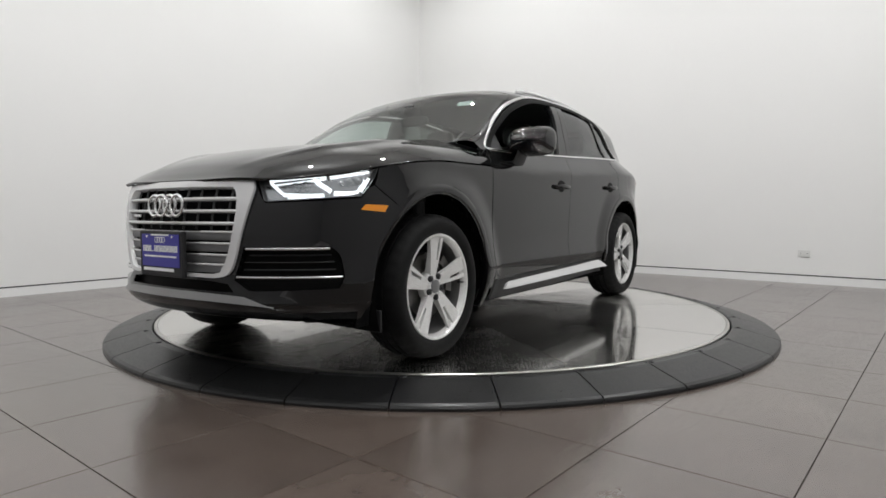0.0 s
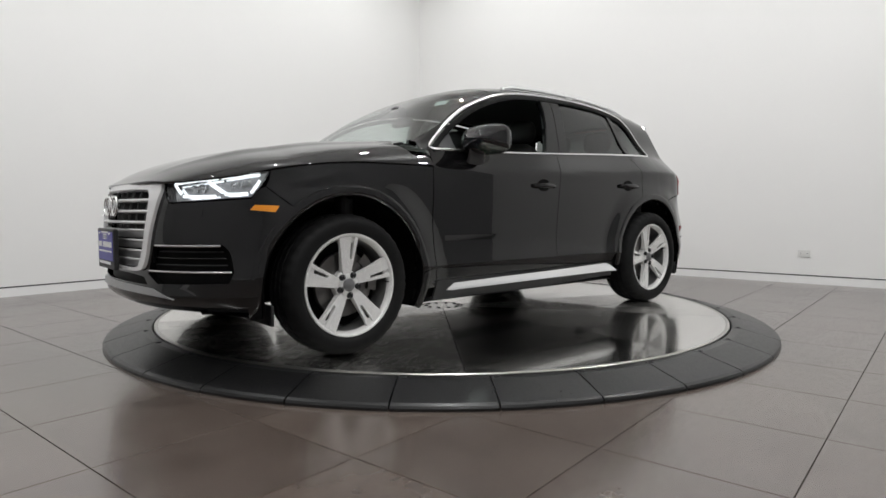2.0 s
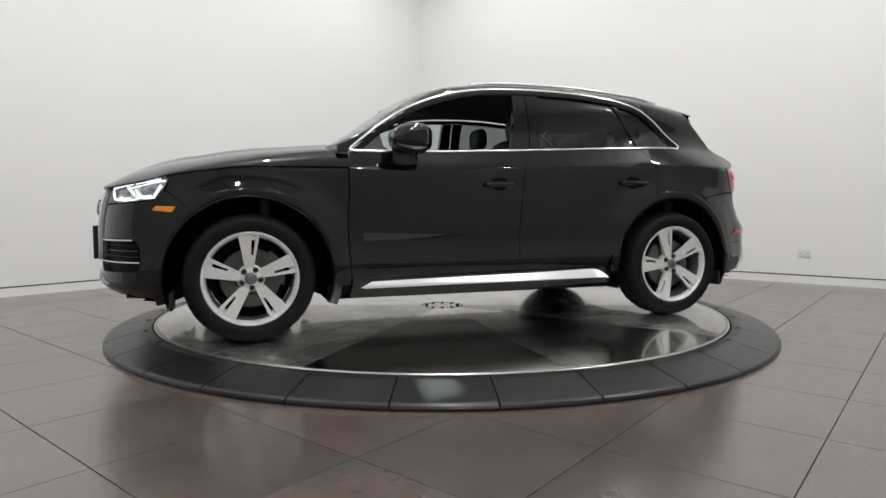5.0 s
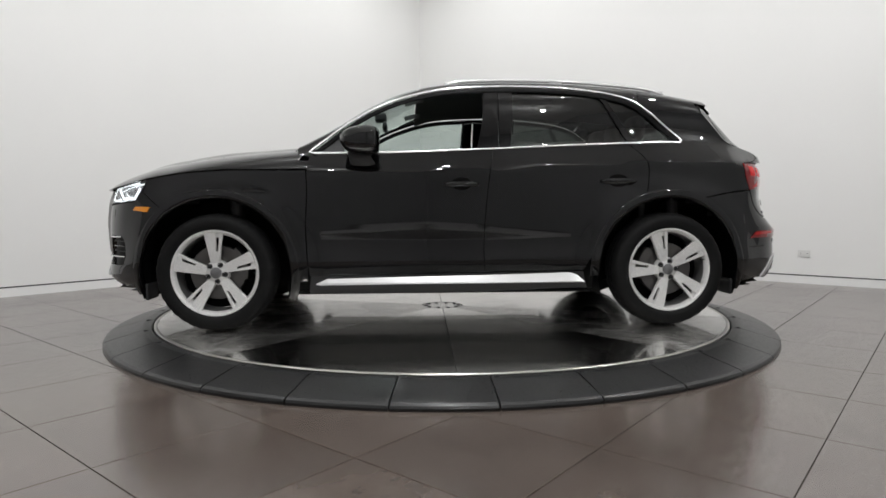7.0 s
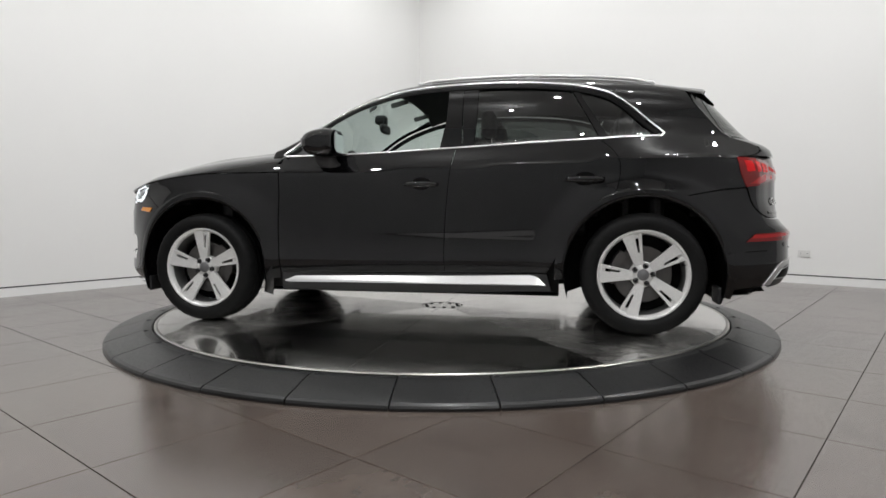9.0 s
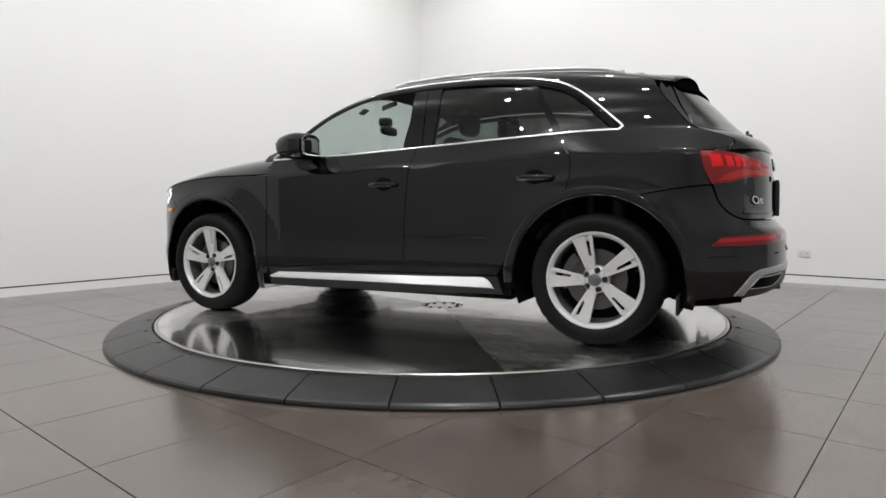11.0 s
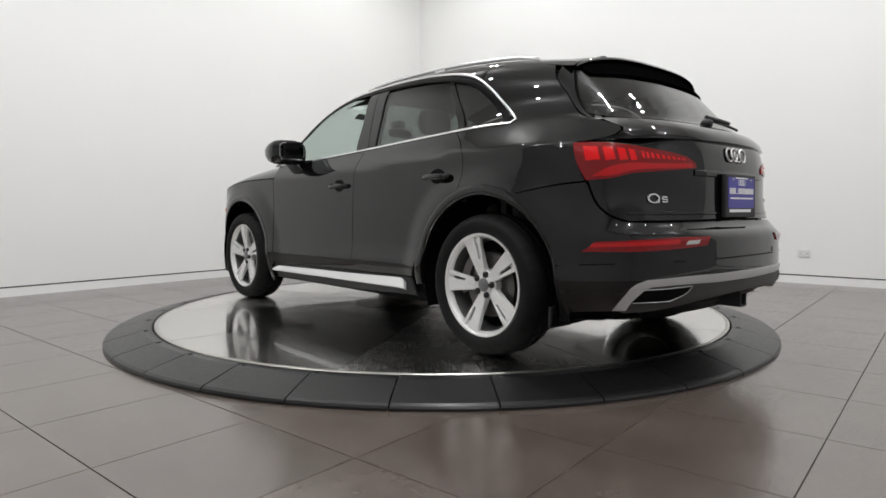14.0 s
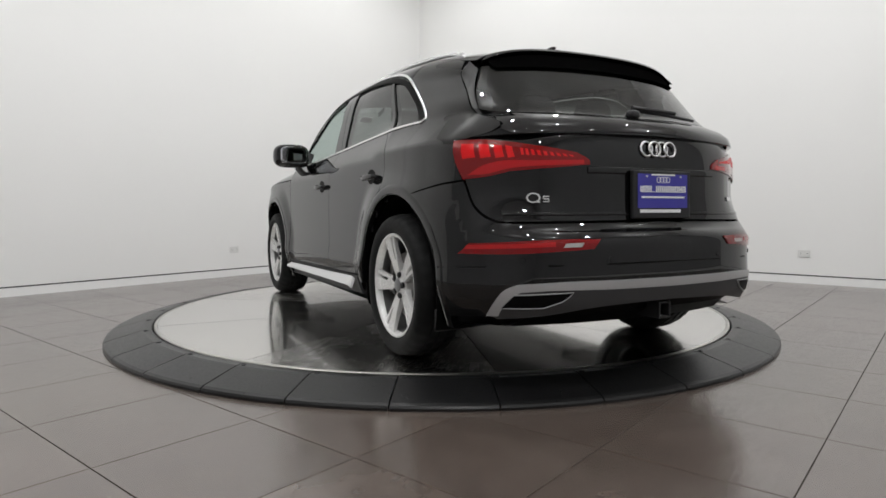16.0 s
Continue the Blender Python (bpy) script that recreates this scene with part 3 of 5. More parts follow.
def panel(name, outline, surf, material, parent, label="", lift=0.0, thick=0.014, step=0.03, gap=0.0022, holes=(), sides=(False, True), rim=None):
    """A skin cut from a surface by an outline, with an edge turned inwards. Made for both flanks unless told otherwise."""
    loops = [shrunk(np.array(outline), gap)] + [np.array(h) for h in holes]
    lo, hi = loops[0].min(0), loops[0].max(0)
    gx, gy = np.meshgrid(np.arange(lo[0] + step / 2, hi[0], step), np.arange(lo[1] + step / 2, hi[1], step), indexing="ij")
    g = np.stack([gx.ravel(), gy.ravel()], 1)
    keep = inside(loops[0], g)
    for h in loops[1:]:
        keep &= ~inside(h, g)
    border = np.vstack(loops)
    if keep.any():
        d = np.sqrt(((g[:, None, :] - border[None]) ** 2).sum(-1)).min(1)
        keep &= d > step * 0.45
    pts, edges, k = np.vstack([border, g[keep]]), [], 0
    for l in loops:
        edges += [(k + i, k + (i + 1) % len(l)) for i in range(len(l))]
        k += len(l)
    v2, _, faces, _, _, _ = delaunay_2d_cdt([Vector(p) for p in pts], edges, [], 0, 1e-5)
    ab = np.array([tuple(v) for v in v2])
    mid = np.array([ab[list(f)].mean(0) for f in faces])
    ok = inside(loops[0], mid)
    for h in loops[1:]:
        ok &= ~inside(h, mid)
    faces = [list(f) for f, o in zip(faces, ok) if o]
    p, n = normals_of(surf, ab)
    f0 = faces[len(faces) // 2]
    if np.dot(np.cross(p[f0[1]] - p[f0[0]], p[f0[2]] - p[f0[0]]), n[f0[0]]) < 0:
        faces = [f[::-1] for f in faces]
    p = p + n * lift
    count = {}
    for f in faces:
        for a, b in zip(f, f[1:] + f[:1]):
            count[(a, b)] = 1
    verts, norms, allf = list(p), list(n), list(faces)
    for a, b in [e for e in count if (e[1], e[0]) not in count]:
        out = np.cross(p[b] - p[a], n[a])
        out /= max(np.linalg.norm(out), 1e-9)
        i = len(verts)
        verts += [p[a], p[b], p[b] - n[b] * thick - out * 0.002, p[a] - n[a] * thick - out * 0.002]
        norms += [out + n[a] * 0.5, out + n[b] * 0.5, out, out]
        allf.append([i + 1, i, i + 3, i + 2])
    return [emit(name, verts, allf, norms, material, parent, label, flip) for flip in sides]


def sheet(name, grid, material, parent, label="", sides=(False,), thick=0.012, outward=None):
    """A skin from a grid of places; its edge is turned inwards."""
    P = np.array(grid, float)
    nu, nv = P.shape[:2]
    n = np.cross(np.gradient(P, axis=0), np.gradient(P, axis=1))
    n /= np.maximum(np.linalg.norm(n, axis=-1), 1e-12)[..., None]
    c = P.reshape(-1, 3).mean(0)
    ref = np.array(outward, float) if outward is not None else c - MIDDLE
    if np.sum(n.reshape(-1, 3) @ ref) < 0:
        n = -n
        P, n = P[::-1], n[::-1]
    idx = np.arange(nu * nv).reshape(nu, nv)
    faces = [[idx[i, j], idx[i + 1, j], idx[i + 1, j + 1], idx[i, j + 1]] for i in range(nu - 1) for j in range(nv - 1)]
    p, nn = P.reshape(-1, 3), n.reshape(-1, 3)
    verts, norms = list(p), list(nn)
    if thick:
        loop = list(idx[:, 0]) + list(idx[-1, 1:]) + list(idx[-2::-1, -1]) + list(idx[0, -2:0:-1])
        for a, b in zip(loop, loop[1:] + loop[:1]):
            out = np.cross(p[b] - p[a], nn[a])
            out /= max(np.linalg.norm(out), 1e-9)
            i = len(verts)
            verts += [p[a], p[b], p[b] - nn[b] * thick, p[a] - nn[a] * thick]
            norms += [out + nn[a] * .4, out + nn[b] * .4, out, out]
            faces.append([i + 1, i, i + 3, i + 2])
    return [emit(name, verts, faces, norms, material, parent, label, f) for f in sides]


def ribbon(name, path, surf, width, height, material, parent, label="", sides=(False, True), side=0.0, closed=False):
    """A raised strip with a rounded back that follows a path on a surface."""
    p = np.array(path, float)
    t = np.gradient(p, axis=0)
    if closed:
        t = np.roll(p, -1, axis=0) - np.roll(p, 1, axis=0)
    t /= np.maximum(np.linalg.norm(t, axis=1), 1e-9)[:, None]
    m = np.stack([-t[:, 1], t[:, 0]], 1)
    rows = []
    for u, h in ((-.5, -.3), (-.5, .5), (-.36, .9), (0, 1), (.36, .9), (.5, .5), (.5, -.3)):
        q = p + m * (u * width + side)
        place, n = normals_of(surf, q)
        rows.append(place + n * h * height)
    g = np.stack(rows, 1)
    if closed:
        g = np.vstack([g, g[:1]])
    c = normals_of(surf, p[len(p) // 2:len(p) // 2 + 1])[1][0]
    return sheet(name, g, material, parent, label, sides, 0.0, outward=c)


def tube(bm, path, r, n=8):
    """A round bar along a path."""
    path = [Vector(p) for p in path]
    rings = []
    for i, p in enumerate(path):
        d = (path[min(i + 1, len(path) - 1)] - path[max(i - 1, 0)]).normalized()
        m = Matrix.Translation(p) @ d.to_track_quat("Z", "Y").to_matrix().to_4x4()
        rings.append([bm.verts.new(m @ Vector((r * math.cos(2 * math.pi * k / n), r * math.sin(2 * math.pi * k / n), 0))) for k in range(n)])
    for a, b in zip(rings, rings[1:]):
        for k in range(n):
            bm.faces.new((a[k], a[(k + 1) % n], b[(k + 1) % n], b[k]))
    bm.faces.new(rings[0][::-1])
    bm.faces.new(rings[-1])
    return bm


def pebble(bm, half, m=Matrix(), power=3.0, n=20):
    """A rounded block: a superellipsoid."""
    def f(a):
        return math.copysign(abs(a) ** (2 / power), a)
    rings = []
    for i in range(1, n):
        v = -math.pi / 2 + math.pi * i / n
        rings.append([bm.verts.new(m @ Vector((half[0] * f(math.cos(v)) * f(math.cos(2 * math.pi * k / (2 * n))), half[1] * f(math.cos(v)) * f(math.sin(2 * math.pi * k / (2 * n))), half[2] * f(math.sin(v))))) for k in range(2 * n)])
    for a, b in zip(rings, rings[1:]):
        for k in range(2 * n):
            bm.faces.new((a[k], a[(k + 1) % (2 * n)], b[(k + 1) % (2 * n)], b[k]))
    bm.faces.new(rings[0][::-1])
    bm.faces.new(rings[-1])
    return bm


car = empty("car", "black compact suv with silver alloy wheels on the turntable", "car")


def low_at(s, z):
    return low(s, z)


def rear_at(w, z):
    """The tail of the lower body; w runs from the middle to the left flank."""
    return low(S_END - np.asarray(w, float), z)


def arc(x0, r, a0, a1, n=14):
    return [(x0 + r * math.cos(radians(a)), .36 + r * math.sin(radians(a))) for a in np.linspace(a0, a1, n)]


def on_s(pts):
    return [(float(s_x(x)), z) for x, z in pts]


def mirrored(half):
    """A symmetric outline from its half, which runs from the middle's top to the middle's bottom."""
    h = np.array(half)
    return np.vstack([h, h[::-1][1:-1] * (-1, 1)]) if abs(h[0, 0]) < 1e-6 else np.vstack([h, h[::-1] * (-1, 1)])


CHROME_TOP = [(.862, 1.098), (.76, 1.18), (.65, 1.265), (.47, 1.375), (.29, 1.447), (.11, 1.495), (-.07, 1.518), (-.36, 1.530), (-.61, 1.527), (-.87, 1.508), (-1.05, 1.480), (-1.19, 1.435), (-1.30, 1.36), (-1.40, 1.272), (-1.495, 1.188)]
F_X, R_X = WHEELS_X


# ---- body panels ----
def body_panels():
    R = .500
    # bonnet
    xs, us = np.r_[np.linspace(.874, 2.1, 40), np.linspace(2.12, 2.268, 14)], np.sin(np.linspace(-math.pi / 2, math.pi / 2, 61))
    us = np.sign(us) * np.abs(us) * .998
    X = xs[:, None] - .055 * np.abs(us[None, :]) ** 5 * np.clip((xs[:, None] - 1.9) / .36, 0, 1)
    g = hood_at(X, us[None, :])
    sheet("bonnet", g, PAINT, car, outward=(0, 0, 1))
    # front wings
    lamp_back = on_s([(1.835, .918)])
    fender = np.vstack([
        way(on_s([(1.842, .925), (1.69, .951), (1.52, .971), (1.34, .981), (1.1, .982), (.886, .982)]), step=.03),
        way(on_s([(.886, .982), (.884, .85), (.893, .64), (.885, .47), (.876, .36), (.878, .30)]), step=.03),
        way(on_s([(.878, .30), (.938, .30)])),
        way(on_s(arc(F_X, R, 187, 52)), step=.03),
        way([(float(s_x(F_X + R * math.cos(radians(52)))), .36 + R * math.sin(radians(52))), (1.10, .812), (1.052, .85)], [(1.052, .85), lamp_back[0]]), ])
    panel("front_wing", fender, low_at, PAINT, car)
    # front bumper
    top_edge = way([(0, .872), (.25, .872), (.505, .869)], [(.505, .869), (.538, .80), (.56, .772)], [(.56, .772), (.79, .781), (.985, .793)], [(.985, .793), (1.02, .835), (1.052, .85)],
                   [(1.052, .85), (1.10, .812), (float(s_x(F_X + R * math.cos(radians(52)))), .36 + R * math.sin(radians(52)))])
    side_edge = way(on_s(arc(F_X, R, 52, -14)))
    bottom_edge = way([(float(s_x(F_X + R * math.cos(radians(-14)))), .239), (.98, .255), (.65, .262), (0, .262)])
    grille_hole = way([(0, .845), (.25, .845), (.405, .842)], [(.405, .842), (.432, .80), (.432, .70), (.385, .53), (.345, .463)], [(.345, .463), (.2, .46), (0, .46)])
    slot = way([(0, .432), (.25, .430), (.372, .420)], [(.372, .420), (.405, .385)], [(.405, .385), (.2, .387), (0, .387)])
    fog = way([(.459, .583), (.65, .585), (.843, .586)], [(.843, .586), (.883, .552), (.905, .455)], [(.905, .455), (.879, .404)], [(.879, .404), (.68, .398), (.485, .393)], [(.485, .393), (.408, .437)], [(.408, .437), (.459, .583)], step=.025)
    outline = mirrored(np.vstack([top_edge, side_edge, bottom_edge, [(0, .262)]]))
    panel("front_bumper", outline, low_at, PAINT, car, sides=(False,),
          holes=[mirrored(np.vstack([grille_hole, [(0, .46)]])), mirrored(np.vstack([slot, [(0, .387)]])), fog, fog * (-1, 1)])
    # air intakes beside the grille
    fb = panel("side_intake", fog, low_at, MESHY, car, "black finned air intake with two bright strips", lift=-.035, gap=-.004)
    for ob, flip in zip(fb, (False, True)):
        fogwall = shrunk(fog, -.001)
        g = np.stack([low_at(*fogwall.T), low_at(*shrunk(fog, .004).T) - normals_of(low_at, shrunk(fog, .004))[1] * .036], 1)
        sheet("surround", np.vstack([g, g[:1]]), GLOSS, ob, thick=0, sides=(flip,))
        for zz, a, b, w, h, mt, lf in ((.574, .468, .842, .011, .006, CHROME, -.004), (.452, .418, .893, .010, .006, CHROME, -.004), (.515, .45, .862, .008, .012, GLOSS, -.03), (.545, .47, .85, .006, .01, DARK, -.032), (.482, .44, .87, .006, .01, DARK, -.032)):
            pts = [(s, zz + (s - a) * .006) for s in np.linspace(a, b, 14)]
            ribbon("strip" if mt is CHROME else "fin", pts, lambda s, z, lf=lf: low(s, z) + normals_cheap(s) * lf, w, h, mt, ob, sides=(flip,))
    # lower intake mesh and silver lip
    low_in = panel("lower_intake", mirrored(np.vstack([slot, [(0, .387)]])), low_at, MESHY, car, lift=-.03, gap=-.006, sides=(False,))[0]
    lip = way([(0, .382), (.25, .380), (.457, .372)], [(.457, .372), (.52, .352), (.60, .324)], [(.60, .324), (.46, .334), (.25, .340), (0, .342)])
    panel("front_lip", mirrored(np.vstack([lip, [(0, .342)]])), low_at, DULL, car, "silver painted lip under the nose", lift=.008, thick=.012, sides=(False,))
    # side markers
    panel("side_marker", poly((.979, .741), (1.001, .764), (1.110, .760), (1.090, .730), step=.02), low_at, AMBER, car, "amber side marker reflector", lift=.006, thick=.008, gap=0)
    panel("washer_cap", poly((.66, .742), (.76, .746), (.755, .705), (.67, .70), step=.025), low_at, PAINT, car, lift=.0012, thick=.003, gap=0)
    # doors
    front = np.vstack([
        way([(.868, 1.082), (.6, belt(.6)), (.28, belt(.28)), (-.07, belt(-.07)), (-.27, belt(-.27))]),
        way([(-.27, float(belt(-.27))), (-.243, .99), (-.213, .71), (-.203, .5), (-.208, .352)]),
        way([(-.208, .352), (.3, .345), (.872, .335)]),
        way([(.872, .335), (.882, .47), (.89, .64), (.881, .85), (.883, .985), (.868, 1.082)])])
    d1 = panel("front_door", front, flank, PAINT, car)
    rear = np.vstack([
        way([(-.27, float(belt(-.27))), (-.6, belt(-.6)), (-.9, belt(-.9)), (-1.125, belt(-1.125))]),
        way([(-1.125, float(belt(-1.125))), (-1.20, 1.09), (-1.242, 1.02), (-1.242, .92), (-1.222, .838)], step=.025),
        way(arc(R_X, R + .006, 71.4, 12)),
        way([(R_X + (R + .006) * math.cos(radians(12)), .36 + (R + .006) * math.sin(radians(12))), (-.83, .36)], [(-.83, .36), (-.5, .355), (-.208, .352)]),
        way([(-.208, .352), (-.203, .5), (-.213, .71), (-.243, .99), (-.27, float(belt(-.27)))])])
    d2 = panel("rear_door", rear, flank, PAINT, car)
    # quarter panels with the rear pillar
    ze = np.linspace(1.48, 1.14, 10)
    edge = [(meet(z)[0] + .004, float(z)) for z in ze]
    quarter = np.vstack([
        way([(-1.125, float(belt(-1.125))), (-1.35, belt(-1.35)), (-1.495, 1.178)]),
        way([(-1.495, 1.182), (-1.40, 1.276), (-1.30, 1.364), (-1.215, 1.426)]),
        way([(-1.215, 1.426), (-1.25, 1.51)]),
        way([(-1.25, 1.515), (-1.4, 1.50), (-1.55, 1.475), (-1.64, 1.45)]),
        way([(-1.64, 1.45), (meet(1.44)[0] + .004, 1.442)]),
        way([(e[0], e[1]) for e in edge if 1.16 < e[1] < 1.44] + [(meet(z)[0] + .004, z) for z in (1.13, 1.10, 1.07, 1.042)]),
        way([(meet(1.042)[0] + .004, 1.042), (-1.905, 1.041)], [(-1.905, 1.041), (-1.912, .95), (-1.945, .866)]),
        way([(-1.945, .866), (-1.80, .851), (R_X + R * math.cos(radians(115)), .36 + R * math.sin(radians(115)))]),
        way(arc(R_X, R, 115, 71)),
        way([(-1.222, .838), (-1.242, .92), (-1.242, 1.02), (-1.20, 1.09), (-1.125, float(belt(-1.125)))], step=.025)])
    panel("rear_quarter", quarter, flank, PAINT, car, step=.028)
    # wheel arch trims
    for x0, a0, a1 in ((F_X, 200, -16), (R_X, 196, -4)):
        aa, rr = np.linspace(a0, a1, 60), np.linspace(.452, .512, 6)
        A, B = np.meshgrid(np.radians(aa), rr, indexing="ij")
        X, Z = x0 + B * np.cos(A), .36 + B * np.sin(A)
        P = low(s_x(X), Z) + np.array([0, .004, 0]) * np.array([-.2, .8, 1, 1, .8, -.6])[None, :, None]
        P[..., 0] = X
        inner = P[:, :1] - np.array([0, .05, 0])
        sheet("arch_trim", np.concatenate([inner, P], 1), PAINT, car, sides=(False, True), outward=(0, 1, 0), thick=0)
    # sills
    sill = way([(.865, .340), (.3, .343), (-.2, .350), (-.83, .355)], [(-.83, .355), (-.86, .25)], [(-.86, .25), (0, .222), (.88, .225)], [(.88, .225), (.865, .34)])
    panel("sill", sill, flank, DARK, car, lift=.004)
    strip = way([(.83, .288), (.76, .318)], [(.76, .318), (.3, .326), (-.21, .333), (-.73, .345)], [(-.73, .345), (-.78, .335), (-.83, .288)], [(-.83, .288), (0, .284), (.83, .282)])
    panel("sill_strip", strip, lambda x, z: flank(x, z) + np.stack([0 * x, .012 + .05 * np.clip((.345 - z) / .06, 0, 1), 0 * x], -1), SATIN, car, "long silver sill strip", lift=.012, thick=.02)
    return d1, d2


def normals_cheap(s):
    c, n = ring_at(np.abs(np.asarray(s, float)))
    return np.stack([n[..., 0], n[..., 1], 0 * n[..., 0]], -1)


# ---- cabin: roof, pillars, glass ----
chrome_z = spline([p[0] for p in CHROME_TOP], [p[1] for p in CHROME_TOP])


def border_y(x):
    """Where the side frame ends and the windscreen or the roof begins."""
    x = np.asarray(x, float)
    rail = np.interp(-x, [-.3, 0, .3, 1.0, 1.5, 1.75], [.595, .590, .590, .580, .550, .535])
    post = up_y(x, chrome_z(np.clip(x, -.2, .862))) - .034
    return post + (rail - post) * np.clip((.35 - x) / .3, 0, 1)


def cabin(doors):
    # roof skin
    xs, us = np.linspace(.19, -1.735, 60), np.linspace(-1, 1, 41)
    X, U = np.meshgrid(xs, us, indexing="ij")
    Y = U * border_y(X)
    g = np.stack([X, Y, up_z(X, Y)], -1)
    sheet("roof", g, PAINT, car, outward=(0, 0, 1))
    # roof edge and windscreen pillars
    xs = np.linspace(.94, -1.735, 96)
    lo = np.where(xs > -1.215, np.minimum(chrome_z(np.clip(xs, -1.215, .86)) + .004, up_z(xs, border_y(xs)) - .004), 1.515 + (-1.215 - xs) * -.10)
    for i in np.flatnonzero(xs > .874):
        # the pillar's foot ends on the bonnet
        zz = np.linspace(1.02, 1.16, 57)
        ys = flank(xs[i], zz)[:, 1]
        h = hood_at(np.full(400, xs[i]), np.linspace(0, 1, 400))
        over = np.flatnonzero(zz - np.interp(ys, h[:, 1], h[:, 2]) < 0)
        lo[i] = zz[over[-1]] - .024 if len(over) else 1.08
    lo = np.where(xs <= -1.215, np.interp(-xs, [1.215, 1.25, 1.4, 1.55, 1.66, 1.72], [1.428, 1.512, 1.498, 1.473, 1.448, 1.435]), lo)
    hi = up_z(xs, border_y(xs))
    T = np.linspace(0, 1, 9)
    lo = np.minimum(lo, hi - .002)
    Z = lo[:, None] + (hi - lo)[:, None] * T[None]
    X = np.repeat(xs[:, None], 9, 1)
    Z = np.minimum(Z, hi[:, None])
    Yg = np.where(T[None] >= .999, border_y(X), flank(X, Z)[..., 1])
    sheet("roof_edge", np.stack([X, Yg, Z], -1), PAINT, car, sides=(False, True), outward=(0, 1, .3), thick=.004)
    # windscreen
    w = way([(1.09, 0), (1.08, .3), (1.03, .55), (.93, float(border_y(.93)))], [(x, float(border_y(x))) for x in (.93, .875, .75, .6, .45, .30, .20)], [(.20, float(border_y(.20))), (.198, .35), (.196, 0)])
    outline = np.vstack([w, (w[::-1] * (1, -1))])
    outline = outline[np.r_[True, np.linalg.norm(np.diff(outline, axis=0), axis=1) > 1e-4]]
    panel("windscreen", outline, lambda x, y: np.stack([x, y, up_z(x, y)], -1), GLASS, car, "raked green-tinted windscreen", sides=(False,), thick=.005)
    # cowl under the glass
    xs, us = np.linspace(.87, 1.10, 6), np.linspace(-1, 1, 21)
    X, U = np.meshgrid(xs, us, indexing="ij")
    sheet("cowl", np.stack([X, U * .74, 1.075 + 0 * U - .02 * np.abs(U) ** 3], -1), DARK, car, outward=(0, 0, 1))
    # chrome frame round the side windows
    line = way(CHROME_TOP, [(-1.495, 1.188), (-1.487, 1.176), (-1.455, 1.176)], [(-1.455, 1.176), (-1.35, 1.174), (-1.12, 1.165), (-.77, 1.152), (-.42, 1.135), (-.07, 1.12), (.28, 1.105), (.64, 1.096), (.862, 1.093)], step=.02)
    top_run = way(CHROME_TOP, step=.02)
    ribbon("window_trim", line, flank, .0135, .007, CHROME, car, "bright metal strip framing the side windows", closed=True, side=-.006)
    # black frame inside the trim
    ribbon("window_seal", top_run, flank, .030, .004, MESHY, car, side=.024)
    # pillars between the windows
    def pillar(name, pts, mt, lift):
        panel(name, way(*[(a, b) for a, b in zip(pts, pts[1:] + pts[:1])], step=.03), flank, mt, car, lift=lift, thick=.04, gap=0)
    pillar("door_pillar", [(-.165, 1.118), (-.205, 1.30), (-.215, 1.505), (-.303, 1.515), (-.302, 1.126)], PAINT, .0)
    pillar("door_pillar", [(-.308, 1.127), (-.309, 1.516), (-.40, 1.515), (-.395, 1.30), (-.375, 1.13)], PAINT, .0)
    pillar("window_divider", [(-1.135, 1.165), (-.955, 1.49), (-.985, 1.49), (-1.185, 1.168)], PAINT, .0)
    pillar("mirror_triangle", [(.845, 1.096), (.70, 1.205), (.675, 1.20), (.655, 1.098)], DARK, -.004)
    # panes
    def pane(name, pts, mt, sides=(False, True), label="dark privacy glass"):
        return panel(name, way(*pts, step=.04), lambda x, z: flank(x, z), mt, car, label, lift=-.008, thick=.004, step=.04, gap=0, sides=sides)
    pane("rear_door_window", [[(-.37, 1.118), (-.39, 1.30), (-.395, 1.525)], [(-.395, 1.525), (-.61, 1.523), (-.87, 1.503), (-.98, 1.49)], [(-.98, 1.49), (-1.19, 1.165)], [(-1.19, 1.165), (-.37, 1.118)]], TINTED)
    pane("quarter_window", [[(-.97, 1.49), (-1.05, 1.476), (-1.19, 1.431), (-1.30, 1.356), (-1.40, 1.268), (-1.49, 1.184)], [(-1.49, 1.184), (-1.35, 1.172), (-1.17, 1.165)], [(-1.17, 1.165), (-.97, 1.49)]], TINTED)
    pane("front_door_window", [[(.85, 1.096), (.65, 1.26), (.47, 1.37), (.29, 1.443), (.11, 1.49), (-.07, 1.513), (-.25, 1.52)], [(-.25, 1.52), (-.22, 1.12)], [(-.22, 1.12), (.85, 1.096)]], GLASS, (True,), "clear green-tinted glass")
    # roof rails
    for sgn in (1, -1):
        path = []
        for x in np.linspace(.02, -1.47, 40):
            u = min(1, (.02 - x) / .10, (x + 1.47) / .14)
            h = .020 * (1 - (1 - max(u, 0)) ** 2)
            path.append((x, sgn * (float(border_y(x)) - .005), float(up_z(x, border_y(x))) + h - .004))
        bm = bmesh.new()
        tube(bm, path, .011, 10)
        rail = part("roof_rail", bm, SATIN, car, "silver roof rail", smooth=True)
        for x in (-.02, -.72, -1.42):
            bm = bmesh.new()
            y = float(border_y(x))
            box(bm, (.09, .018, .022), Matrix.Translation((x, sgn * (y - .005), float(up_z(x, y)) + .004)), .005)
            part("rail_foot", bm, SATIN, rail)
    # aerial fin
    bm = bmesh.new()
    pebble(bm, (.05, .016, .026), Matrix.Translation((-1.44, 0, 1.585)), 2.4, 10)
